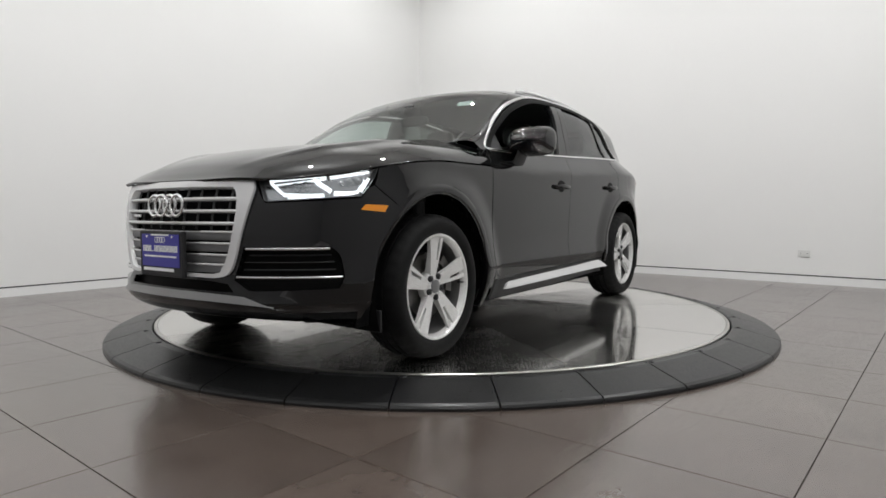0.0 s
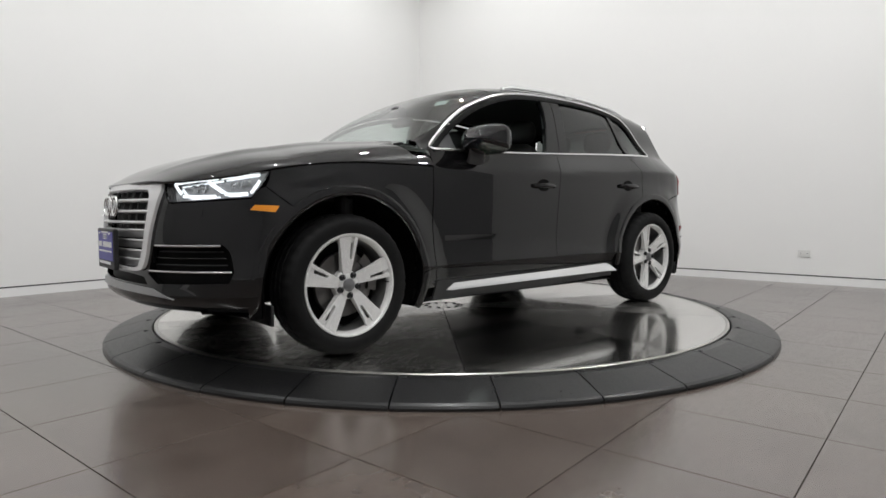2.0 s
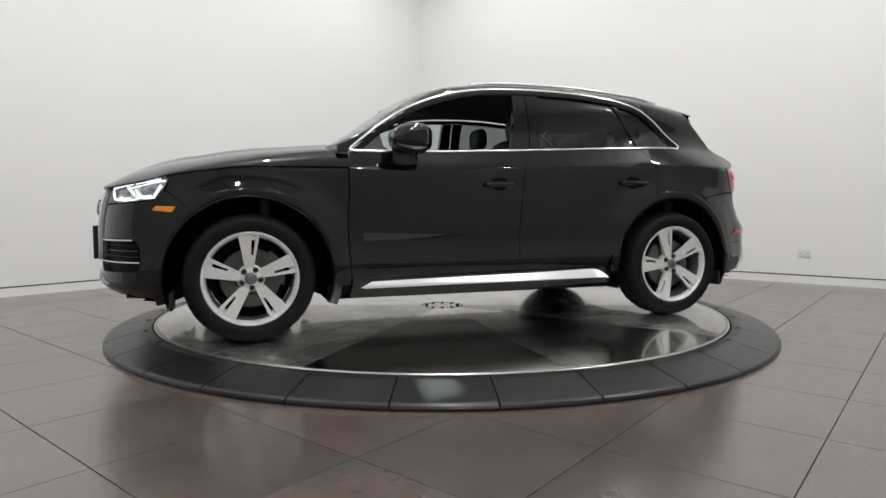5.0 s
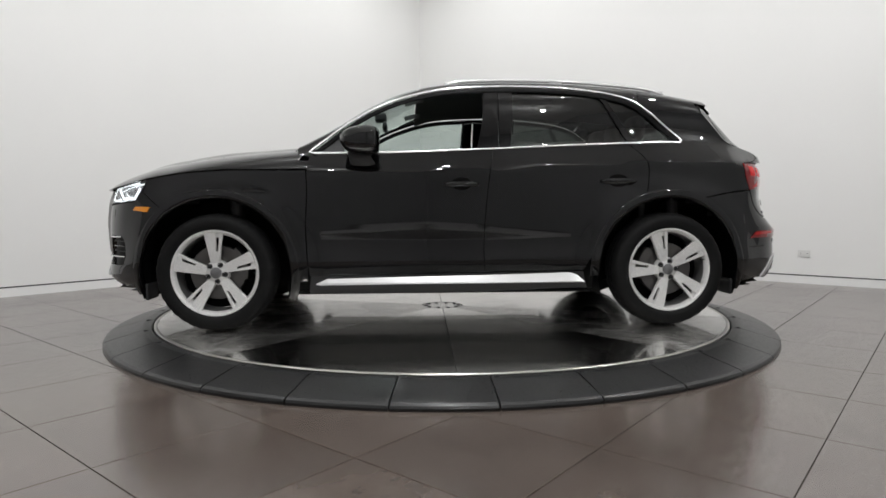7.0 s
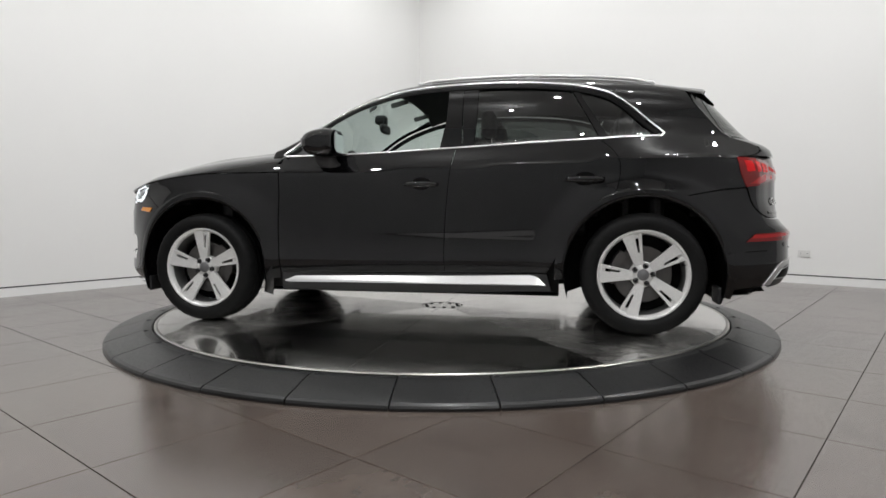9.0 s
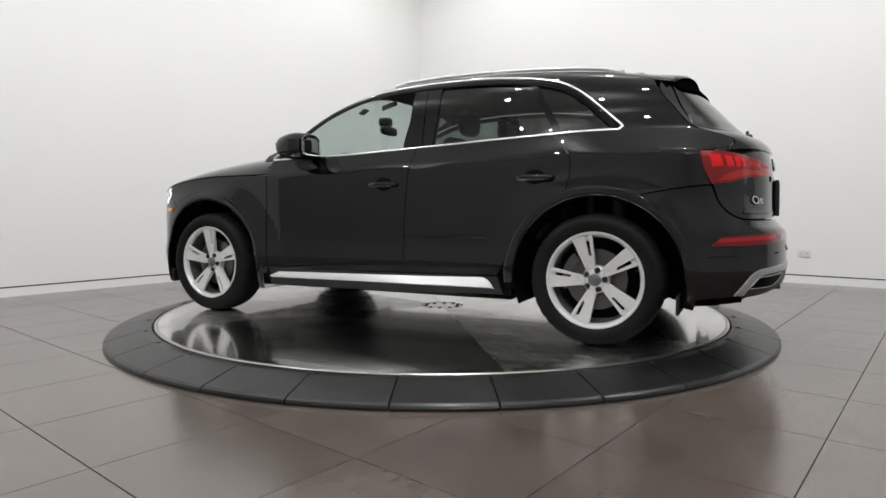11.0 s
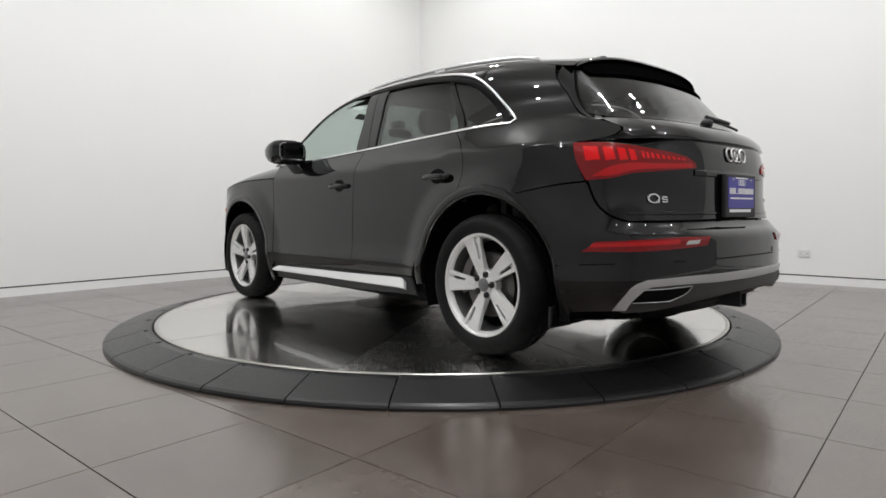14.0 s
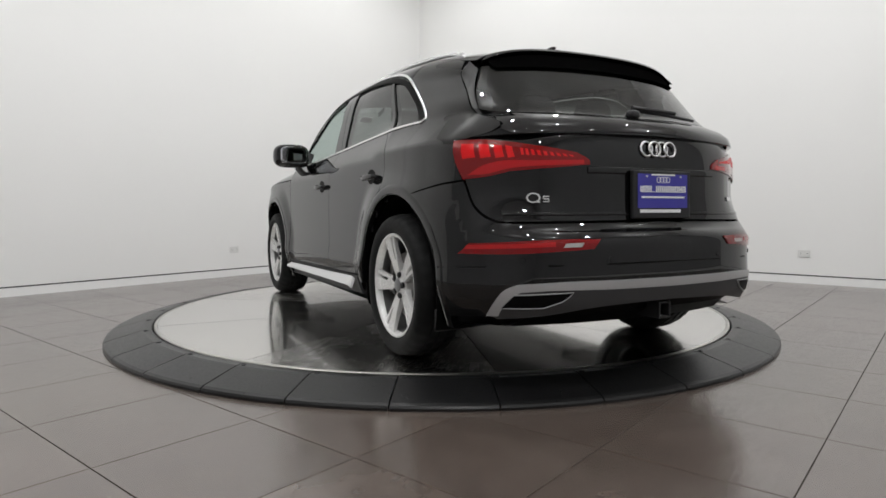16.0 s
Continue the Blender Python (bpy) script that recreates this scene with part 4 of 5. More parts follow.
    bmesh.ops.translate(bm, verts=[v for v in bm.verts if v.co.z > 1.598], vec=(-.02, 0, .016))
    part("aerial_fin", bm, PAINT, car, smooth=True)
    # headliner and inner pillars
    xs, us = np.linspace(.20, -1.66, 30), np.linspace(-1, 1, 21)
    X, U = np.meshgrid(xs, us, indexing="ij")
    Y = U * (border_y(X) + .03)
    sheet("headliner", np.stack([X, Y, up_z(X, Y) - .045], -1), LINER, car, thick=0, outward=(0, 0, -1))


# ---- tail ----
def tail():
    gate = way([(0, 1.062), (.3, 1.061), (.6, 1.058), (.83, 1.052), (1.045, 1.04)], [(1.045, 1.04), (1.035, .95), (.99, .868)],
               [(.99, .868), (.945, .767), (.89, .72), (.814, .692), (.70, .689), (.5, .690), (0, .695)])
    panel("tailgate", mirrored(np.vstack([gate, [(0, .695)]])), rear_at, PAINT, car, sides=(False,), step=.028)
    lip = way([(0, 1.150), (.4, 1.154), (.66, 1.160)], [(.66, 1.160), (meet(1.160)[1] - .002, 1.160)], [(meet(z)[1] - .002, z) for z in (1.160, 1.13, 1.10, 1.07, 1.046)], [(meet(1.046)[1] - .002, 1.046), (.70, 1.050), (.45, 1.056), (0, 1.060)])
    panel("gate_ledge", mirrored(np.vstack([lip, [(0, 1.060)]])), tail_at, PAINT, car, sides=(False,), gap=.001, thick=.02)
    # crease over the plate
    ribbon("gate_crease", [(w, .905 + .0 * w) for w in np.linspace(-.388, .388, 40)], rear_at, .030, .0062, PAINT, car, sides=(False,))
    ribbon("gate_lip", [(w, .722) for w in np.linspace(-.80, .80, 60)], rear_at, .014, .004, PAINT, car, sides=(False,))
    # rear window
    pane = way([(0, 1.455), (.35, 1.45), (.585, 1.435)], [(.585, 1.435), (.655, 1.30), (.685, 1.185)], [(.685, 1.185), (.64, 1.165), (.4, 1.157), (0, 1.153)])
    panel("rear_window", mirrored(np.vstack([pane, [(0, 1.153)]])), tail_at, TINTED, car, "dark sloping rear window", sides=(False,), thick=.005)
    side = way([(.588, 1.45), (.66, 1.30), (.69, 1.163)], [(.69, 1.163), (meet(1.163)[1] - .002, 1.163)], [(meet(z)[1] - .002, z) for z in (1.163, 1.22, 1.30, 1.38, 1.45)], [(meet(1.45)[1] - .002, 1.45), (.588, 1.45)])
    panel("gate_frame", side, tail_at, PAINT, car, thick=.03, gap=0)
    # spoiler
    us = np.linspace(-1, 1, 41)
    prof = [(-1.60, .0, 0), (-1.70, .004, 0), (-1.78, .006, 0), (-1.815, .004, 0), (-1.825, -.006, 0), (-1.818, -.020, 0), (-1.77, -.032, 0), (-1.70, -.040, 0), (-1.64, -.055, 0)]
    rows = []
    for x, dz, _ in prof:
        row = []
        for u in us:
            y = u * (.60 if x < -1.65 else .585)
            xx = x + .085 * abs(u) ** 3
            row.append((xx, y, float(up_z(max(xx, -1.7), y * .9)) + dz - .55 * max(0, -1.7 - xx) * .25 - .035 * abs(u) ** 6))
        rows.append(row)
    sp = sheet("roof_spoiler", np.array(rows[:5]), PAINT, car, thick=0, outward=(-.3, 0, 1))[0]
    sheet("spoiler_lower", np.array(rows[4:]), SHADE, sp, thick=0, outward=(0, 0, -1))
    bm = bmesh.new()
    box(bm, (.012, .34, .016), Matrix.Translation((-1.802, 0, 1.478)), .003)
    part("high_brake_light", bm, RED, sp, "dark red brake light strip")
    # black sheet over the top of the tail: the spoiler's shade as colour
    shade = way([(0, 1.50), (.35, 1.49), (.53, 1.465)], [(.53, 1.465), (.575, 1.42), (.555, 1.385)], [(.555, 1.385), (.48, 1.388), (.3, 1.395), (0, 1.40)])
    panel("under_spoiler_shade", mirrored(np.vstack([shade, [(0, 1.40)]])), tail_at, SHADE, sp, lift=.012, thick=.012, sides=(False,))
    # rear wiper
    bm = bmesh.new()
    pebble(bm, (.024, .032, .02), Matrix.Translation((float(tail_at(.02, 1.172)[0]) - .012, .02, 1.172)), 3, 8)
    base = part("rear_wiper", bm, DARK, car, "black rear wiper, parked", smooth=True)
    bm = bmesh.new()
    path = [tuple(tail_at(y, 1.195 - .05 * (-y) * .5) + np.array([-.03, 0, .008])) for y in np.linspace(.02, -.26, 10)]
    tube(bm, path, .010, 8)
    part("wiper_arm", bm, DARK, base)
    bm = bmesh.new()
    tube(bm, [tuple(tail_at(y, 1.187 - .05 * (-y)) + np.array([-.016, 0, .006])) for y in np.linspace(-.02, -.40, 12)], .007, 6)
    part("wiper_blade", bm, DARK, base)
    # tail lamps
    def S(pts):
        return [(S_END - s, z) for s, z in pts]
    lamp = way(S([(4.815, 1.036), (4.973, 1.033), (5.271, 1.003), (5.437, .978)]), S([(5.437, .978), (5.50, .945), (5.50, .925)]), S([(5.50, .925), (5.379, .914), (5.10, .897)]), S([(5.10, .897), (4.99, .875), (4.880, .866)]), S([(4.880, .866), (4.835, .95), (4.815, 1.036)]), step=.025)
    lamps = panel("tail_lamp", lamp, rear_at, RED, car, "long wedge-shaped red tail lamp", lift=.007, thick=.012)
    for ob, flip in zip(lamps, (False, True)):
        for i, (a, b) in enumerate(((4.86, 4.925), (4.945, 4.995), (5.012, 5.056), (5.07, 5.108))):
            q = poly(*S([(a, 1.018 - .004 * i), (b, 1.016 - .005 * i), (b + .018, .957), (a + .018, .952)]), step=.03)
            panel("light_block", q, rear_at, RED_LIT, ob, lift=.0085, thick=.002, gap=.002, sides=(flip,))
        for i in range(9):
            a = 5.15 + .031 * i
            q = poly(*S([(a, .995 - .0035 * i), (a + .018, .993 - .0035 * i), (a + .026, .965 - .001 * i), (a + .008, .965 - .001 * i)]), step=.03)
            panel("light_block", q, rear_at, RED_LIT, ob, lift=.0085, thick=.002, gap=.001, sides=(flip,))
        q = way(S([(4.90, .884), (4.97, .925), (5.06, .945), (5.25, .945), (5.47, .948)]), S([(5.47, .948), (5.48, .930), (5.38, .921)]), S([(5.38, .921), (5.10, .908), (4.99, .885), (4.90, .884)]), step=.03)
        panel("light_bar", q, rear_at, RED_MID, ob, lift=.0085, thick=.002, gap=.003, sides=(flip,))
    # bumper
    R = .500
    top_edge = way([(0, .689), (.5, .684), (.7, .683), (.818, .686)], [(.818, .686), (.895, .715), (.951, .765), (.996, .864)],
                   S([(4.88, .862), (4.72, .847), (float(s_x(R_X + R * math.cos(radians(115)))), .36 + R * math.sin(radians(115)))]))
    side_edge = way(S(on_s(arc(R_X, R, 115, 190))))
    low_edge = way(S([(float(s_x(R_X + R * math.cos(radians(190)))), .36 + R * math.sin(radians(190))), (4.9, .285), (5.1, .296), (5.28, .318), (5.5, .346)]) + [(0, .360)])
    panel("rear_bumper", mirrored(np.vstack([top_edge, side_edge, low_edge, [(0, .360)]])), rear_at, PAINT, car, sides=(False,))
    ribbon("bumper_groove", S([(4.76, .489), (5.0, .503), (5.3, .513), (5.6, .516), (5.877, .517)]), rear_at, .006, .0065, MESHY, car)
    diff = way(S([(5.03, .30), (5.11, .395), (5.17, .42)]), S([(5.17, .42), (5.5, .43)]) + [], [(S_END - 5.5, .43), (0, .43)], [(0, .43), (0, .352)], [(0, .352), (S_END - 5.5, .338), (S_END - 5.25, .305), (S_END - 5.03, .285)], step=.03)
    panel("diffuser", diff, rear_at, GREY_PLASTIC, car, "dark grey lower bumper insert", lift=.004, gap=0)
    band = way(S([(5.010, .300), (5.06, .365), (5.10, .412), (5.158, .437)]), S([(5.158, .437), (5.353, .448), (5.6, .449)]) + [(0, .449)], [(0, .449), (0, .410)], [(0, .410), (S_END - 5.6, .411)] + S([(5.30, .413), (5.175, .406)]), S([(5.175, .406), (5.13, .385), (5.085, .330), (5.068, .302)]), S([(5.068, .302), (5.010, .300)]), step=.025)
    panel("skid_trim", band, rear_at, MATT_SILVER, car, "broad silver trim across the rear bumper", lift=.007, thick=.016, gap=0)
    exh = way(S([(5.085, .338), (5.142, .394)]), S([(5.142, .394), (5.385, .404)]), S([(5.385, .404), (5.352, .374), (5.264, .343)]), S([(5.264, .343), (5.085, .338)]), step=.02)
    ex = panel("exhaust_trim", exh, rear_at, MESHY, car, "black exhaust opening with a bright rim", lift=.008, thick=.01)
    for ob, flip in zip(ex, (False, True)):
        ribbon("rim", exh, rear_at, .005, .011, DULL, ob, sides=(flip,), closed=True)
    ref = way(S([(4.868, .552), (4.933, .602)]), S([(4.933, .602), (5.355, .620), (5.512, .618)]), S([(5.512, .618), (5.478, .577)]), S([(5.478, .577), (5.121, .557), (4.868, .552)]), step=.03)
    rf = panel("bumper_reflector", ref, rear_at, RED, car, "slim red reflector strip in the bumper", lift=.006, thick=.008)
    for ob, flip in zip(rf, (False, True)):
        panel("reversing_lens", poly(*S([(5.352, .602), (5.43, .604), (5.42, .588), (5.342, .586)]), step=.03), rear_at, PALE, ob, lift=.0085, thick=.002, gap=0, sides=(flip,))
        panel("bright_strip", poly(*S([(4.92, .592), (5.31, .608), (5.31, .590), (4.91, .574)]), step=.03), rear_at, RED_MID, ob, lift=.0078, thick=.002, gap=0, sides=(flip,))
    # tow hitch
    bm = bmesh.new()
    for dy in (-.03, .03):
        box(bm, (.26, .010, .075), Matrix.Translation((-2.175, dy, .300)), .002)
    for dz in (-.0325, .0325):
        box(bm, (.26, .05, .010), Matrix.Translation((-2.175, 0, .300 + dz)), .002)
    part("tow_receiver", bm, DARK, car, "square black tow bar receiver")
    bm = bmesh.new()
    cyl(bm, .028, .028, 1.0, Matrix.Translation((-2.10, 0, .30)) @ Matrix.Rotation(radians(90), 4, "X"), 12)
    part("tow_bar", bm, DARK, car)
    # parking sensors
    for w in (.32, -.32, .70, -.70):
        p, n = normals_of(rear_at, np.array([[w, .535]]))
        bm = bmesh.new()
        lathe(bm, [(0, .003), (.010, .003), (.012, 0), (.012, -.004)], 14)
        part("parking_sensor", bm, PAINT, car, m=Matrix.Translation(p[0]) @ Vector(n[0]).to_track_quat("Z", "Y").to_matrix().to_4x4())


def rings(parent, centre, normal_m, r, gap, thick, mt):
    """Four linked rings as plain shapes."""
    for i in range(4):
        bm = bmesh.new()
        prof = [(r + thick * math.cos(a), thick * math.sin(a)) for a in np.linspace(0, 2 * math.pi, 9)]
        lathe(bm, prof, 32)
        part("ring", bm, mt, parent, m=normal_m @ Matrix.Translation(((i - 1.5) * gap, 0, .004 * (i % 2))), smooth=True)


def facing(place, normal, up=(0, 0, 1)):
    """A pose with z along the normal and y up the surface."""
    n = Vector(normal).normalized()
    x = Vector(up).cross(n).normalized()
    y = n.cross(x)
    m = Matrix((x, y, n)).transposed().to_4x4()
    return Matrix.Translation(place) @ m


def plate(name, m, w=.305, h=.155):
    """Dealer plate: black frame, blue field, and its unreadable writing as white bars."""
    bm = bmesh.new()
    box(bm, (w + .035, h + .052, .022), m @ Matrix.Translation((0, -.011, -.006)), .006)
    fr = part(name, bm, DARK, car, "blue dealer plate in a black frame")
    bm = bmesh.new()
    box(bm, (w - .012, h - .008, .002), m @ Matrix.Translation((0, .004, .0065)))
    part("plate_field", bm, PLATE_BLUE, fr)
    for y, bw, bh in ((.074, .14, .007), (.000, .25, .003), (-.023, .255, .008), (-.083, .24, .014)):
        bm = bmesh.new()
        box(bm, (bw, bh, .001), m @ Matrix.Translation((0 if y > -.06 else -.015, y, .0085)))
        part("bar", bm, PLATE_WHITE, fr)
    for k in range(12):
        if k == 3:
            continue
        bm = bmesh.new()
        x = -.125 + k * .0227
        for dx in (-.006, .006):
            box(bm, (.0072, .028, .001), m @ Matrix.Translation((x + dx, .012, .0085)))
        box(bm, (.017, .004, .001), m @ Matrix.Translation((x, .012 + (.011 if k % 2 else -.001), .0085)))
        part("bar", bm, PLATE_WHITE, fr)
    for i in range(4):
        bm = bmesh.new()
        lathe(bm, [(.0105, 0), (.0105, .001), (.0135, .001), (.0135, 0)], 18)
        part("ring", bm, PLATE_WHITE, fr, m=m @ Matrix.Translation(((i - 1.5) * .018, .052, .008)))
    for x in (-.10, .10):
        bm = bmesh.new()
        cyl(bm, .006, .005, .004, m @ Matrix.Translation((x, .066, .010)), 10)
        part("screw", bm, CHROME, fr)


# ---- nose: grille, head lamps, badges ----
def nose():
    outer = way([(0, .866), (.25, .866), (.503, .863)], [(.503, .863), (.512, .83), (.505, .80), (.455, .63), (.41, .49), (.385, .46)], [(.385, .46), (.345, .447), (.2, .444), (0, .443)])
    inner = way([(0, .838), (.25, .838), (.400, .834)], [(.400, .834), (.425, .80), (.425, .70), (.380, .53), (.345, .472)], [(.345, .472), (.3, .463), (.15, .461), (0, .461)])
    full_in = mirrored(np.vstack([inner, [(0, .461)]]))
    panel("grille_frame", mirrored(np.vstack([outer, [(0, .443)]])), low_at, SATIN, car, "broad satin silver frame of the grille", lift=.018, thick=.04, holes=[full_in], sides=(False,), step=.02)
    back = panel("grille", mirrored(np.vstack([inner, [(0, .461)]])), low_at, MESHY, car, "black grille with silver cross bars", lift=-.05, thick=.01, gap=-.02, sides=(False,))[0]

    def half_at(z):
        return float(np.interp(z, [.461, .472, .53, .70, .80, .834], [.34, .35, .385, .43, .43, .41]))
    for z in (.788, .735, .682):
        pts = [(s, z) for s in np.linspace(-half_at(z), half_at(z), 40)]
        ribbon("cross_bar", pts, low_at, .015, .014, SATIN, back, sides=(False,))
        ribbon("bar_body", [(a, b - .004) for a, b in pts], lambda s, z: low(s, z) + normals_cheap(s) * np.array([1, 0, 0]) * -.02, .012, .03, MESHY, back, sides=(False,))
    for z in (.628, .578, .528, .485):
        h = half_at(z)
        pts = [(s, z) for s in np.linspace(-h, h, 40)]
        ribbon("slat", pts, lambda s, z: low(s, z) - np.array([.012, 0, 0]), .040, .010, GUNMETAL, back, sides=(False,))
        for sg in (1, -1):
            ribbon("slat_edge", [(sg * s, z + .018) for s in np.linspace(h * .55, h, 12)], low_at, .010, .006, SATIN, back, sides=(False,))
        ribbon("slat_edge", [(s, z + .018) for s in np.linspace(-h * .55, h * .55, 20)], low_at, .004, .002, SATIN, back, sides=(False,))
    for s in np.linspace(-.36, .36, 9):
        ribbon("upright", [(s * (1 + (z - .64) * .25), z) for z in np.linspace(.655, .834, 8)], lambda s, z: low(s, z) - np.array([.012, 0, 0]), .010, .006, GREY_PLASTIC, back, sides=(False,))
    rings(back, None, facing((2.318, 0, .762), (1, 0, .06)), .047, .060, .0068, CHROME)
    bm = bmesh.new()
    box(bm, (.085, .012, .006), facing((2.30, -.27, .715), (1, -.15, 0)), .002)
    part("grille_badge", bm, CHROME, back)
    plate("front_plate", facing((2.345, 0, .555), (1, 0, 0)))
    # head lamps
    lamp = way([(.512, .866), (.66, .880), (.841, .897), (1.075, .920)], [(1.075, .920), (1.045, .87), (1.017, .835), (.985, .800)], [(.985, .800), (.79, .789), (.555, .778)], [(.555, .778), (.535, .82), (.512, .866)], step=.025)
    tubs = panel("head_lamp", lamp, low_at, REFLECTOR, car, "slim lit head lamp with a white light signature", lift=-.030, thick=.005, gap=.002)
    for ob, flip in zip(tubs, (False, True)):
        wall_ = np.stack([low_at(*lamp.T) - normals_of(low_at, lamp)[1] * .004, low_at(*shrunk(lamp, .008).T) - normals_of(low_at, shrunk(lamp, .008))[1] * .031], 1)
        sheet("bezel", np.vstack([wall_, wall_[:1]]), DARK, ob, thick=0, sides=(flip,))
        def lit(pts, w=.012, lf=-.010):
            ribbon("light_strip", way(pts, step=.015), lambda s, z: low(s, z) + normals_cheap(s) * lf, w, .006, GLOW, ob, "glowing white light strip", sides=(flip,))
        lit([(.57, .862), (.72, .876), (.845, .886)], .011)
        lit([(.845, .886), (.95, .896), (1.045, .905)], .009)
        lit([(.575, .855), (.64, .803)], .012)
        lit([(.64, .803), (.74, .801), (.835, .803)], .013)
        lit([(.775, .868), (.825, .838), (.865, .812)], .014)
        lit([(.865, .812), (.93, .812), (.985, .818)], .014)
        lit([(.985, .818), (1.01, .85), (1.035, .888)], .013)
        for s0, z0 in ((.69, .842), (.735, .846), (.905, .855), (.945, .862), (.98, .868)):
            p, n = normals_of(low_at, np.array([[s0, z0]]))
            bm = bmesh.new()
            lathe(bm, [(0, .012), (.007, .011), (.011, .006), (.012, 0), (.018, .008), (.019, -.002)], 18)
            mm = Matrix.Translation(p[0] - n[0] * .022) @ Vector(n[0]).to_track_quat("Z", "Y").to_matrix().to_4x4()
            if flip:
                mm = Matrix.Diagonal((1, -1, 1, 1)) @ mm
            part("projector", bm, REFLECTOR, ob, smooth=True, m=mm)
        panel("cover", lamp, low_at, CLEAR, ob, "clear lamp cover", lift=.001, thick=.003, gap=.001, sides=(flip,))


# ---- handles, mirrors, tail badges ----
def fittings(d1, d2):
    for doors, x0, x1, z in ((d1, .045, -.17, .897), (d2, -.935, -1.16, .917)):
        for ob, sg in zip(doors, (1, -1)):
            y = float(flank((x0 + x1) / 2, z)[1])
            bm = bmesh.new()
            path = []
            for t in np.linspace(0, 1, 16):
                x = x0 + (x1 - x0) * t
                path.append((x, sg * (float(flank(x, z)[1]) + .004 + .034 * math.sin(math.pi * min(1, max(0, t * 1.0))) ** .35), z))
            rr = []
            for i, p in enumerate(path):
                w = .017 * (1 - .45 * abs(2 * i / 15 - 1) ** 3)
                rr.append([bm.verts.new((p[0], p[1] + sg * .010 * math.cos(a), p[2] + w * math.sin(a))) for a in np.linspace(0, 2 * math.pi, 13)[:-1]])
            for a, b in zip(rr, rr[1:]):
                for k in range(12):
                    bm.faces.new((a[k], a[(k + 1) % 12], b[(k + 1) % 12], b[k]))
            bm.faces.new(rr[0])
            bm.faces.new(rr[-1])
            bmesh.ops.recalc_face_normals(bm, faces=bm.faces)
            h = part("door_handle", bm, PAINT, ob, smooth=True)
            # flat black oval paints the dark of the hollow behind the handle
            cx = (x0 + x1) / 2
            t = np.linspace(0, 2 * math.pi, 33)[:-1]
            oval = np.stack([cx + .062 * np.cos(t), z + .004 + .040 * np.sin(t)], 1)
            panel("grip_shade", oval, flank, MESHY, h, lift=.0012, thick=.002, gap=0, sides=(sg < 0,), step=.02)
    for sg in (1, -1):
        m = Matrix.Diagonal((1, sg, 1, 1))
        bm = bmesh.new()
        pebble(bm, (.120, .135, .090), Matrix.Translation((.542, .965, 1.153)) @ Matrix.Rotation(radians(-8), 4, "Z"), 3.4, 16)
        for v in bm.verts:
            if v.co.x < .450:
                v.co.x = .450 + (v.co.x - .450) * .15
            k = max(0, (v.co.x - .47) / .16)
            v.co.z += -.02 * k * k * (1 if v.co.z > 1.155 else -1)
            v.co.z -= .10 * max(0, .90 - v.co.y)
        bmesh.ops.transform(bm, matrix=m, verts=bm.verts)
        if sg < 0:
            bmesh.ops.reverse_faces(bm, faces=bm.faces)
        mir = part("wing_mirror", bm, PAINT, car, "black door mirror", smooth=True)
        bm = bmesh.new()
        pebble(bm, (.004, .102, .066), Matrix.Translation((.441, .965, 1.155)) @ Matrix.Rotation(radians(4), 4, "Z"), 4, 10)
        bmesh.ops.transform(bm, matrix=m, verts=bm.verts)
        if sg < 0:
            bmesh.ops.reverse_faces(bm, faces=bm.faces)
        part("mirror_glass", bm, MIRROR, mir, smooth=False)
        bm = bmesh.new()
        rr = []
        for t in np.linspace(0, 1, 10):
            c = Vector((.525 + .04 * t, .845 + .075 * t, 1.014 + .080 * t * t))
            a, b = .080 - .015 * t, .018 + .016 * t
            rr.append([bm.verts.new(c + Vector((a * math.cos(k), 0, b * math.sin(k)))) for k in np.linspace(0, 2 * math.pi, 17)[:-1]])
        for p, q in zip(rr, rr[1:]):
            for k in range(16):
                bm.faces.new((p[k], p[(k + 1) % 16], q[(k + 1) % 16], q[k]))
        bm.faces.new(rr[0])
        bm.faces.new(rr[-1])
        bmesh.ops.transform(bm, matrix=m, verts=bm.verts)
        bmesh.ops.recalc_face_normals(bm, faces=bm.faces)
        part("mirror_foot", bm, DARK, mir, smooth=True)
        bm = bmesh.new()
        box(bm, (.012, .15, .008), m @ Matrix.Translation((.634, .97, 1.16)) @ Matrix.Rotation(radians(-8), 4, "Z"), .003)
        part("turn_signal", bm, REFLECTOR, mir)
    # tail badges and plate
    def on_tail(w, z):
        p, n = normals_of(rear_at, np.array([[w, z]]))
        return facing(p[0] + n[0] * .004, n[0])
    bm = bmesh.new()
    box(bm, (.02, .02, .002), on_tail(0, 1.0) @ Matrix.Translation((0, 0, -.004)))
    emblem = part("tail_emblem", bm, PAINT, car, "four linked bright rings")
    rings(emblem, None, on_tail(0, 1.002), .032, .045, .0055, CHROME)
    # model badge as plain bright shapes
    m = on_tail(.650, .787)
    bm = bmesh.new()
    lathe(bm, [(.016, 0), (.016, .004), (.022, .004), (.022, 0)], 24, m @ Matrix.Diagonal((1.35, 1, 1, 1)))
    mb = part("model_badge", bm, CHROME, car, "bright raised badge")
    bm = bmesh.new()
    box(bm, (.02, .005, .004), m @ Matrix.Translation((.018, -.018, .002)))
    part("bar", bm, CHROME, mb)
    for dx, dy, w, h in ((.052, .006, .026, .005), (.052, -.005, .026, .005), (.052, -.016, .026, .005), (.0415, .001, .005, .012), (.0625, -.010, .005, .012)):
        bm = bmesh.new()
        box(bm, (w, h, .004), m @ Matrix.Translation((dx, dy, .002)))
        part("bar", bm, CHROME, mb)
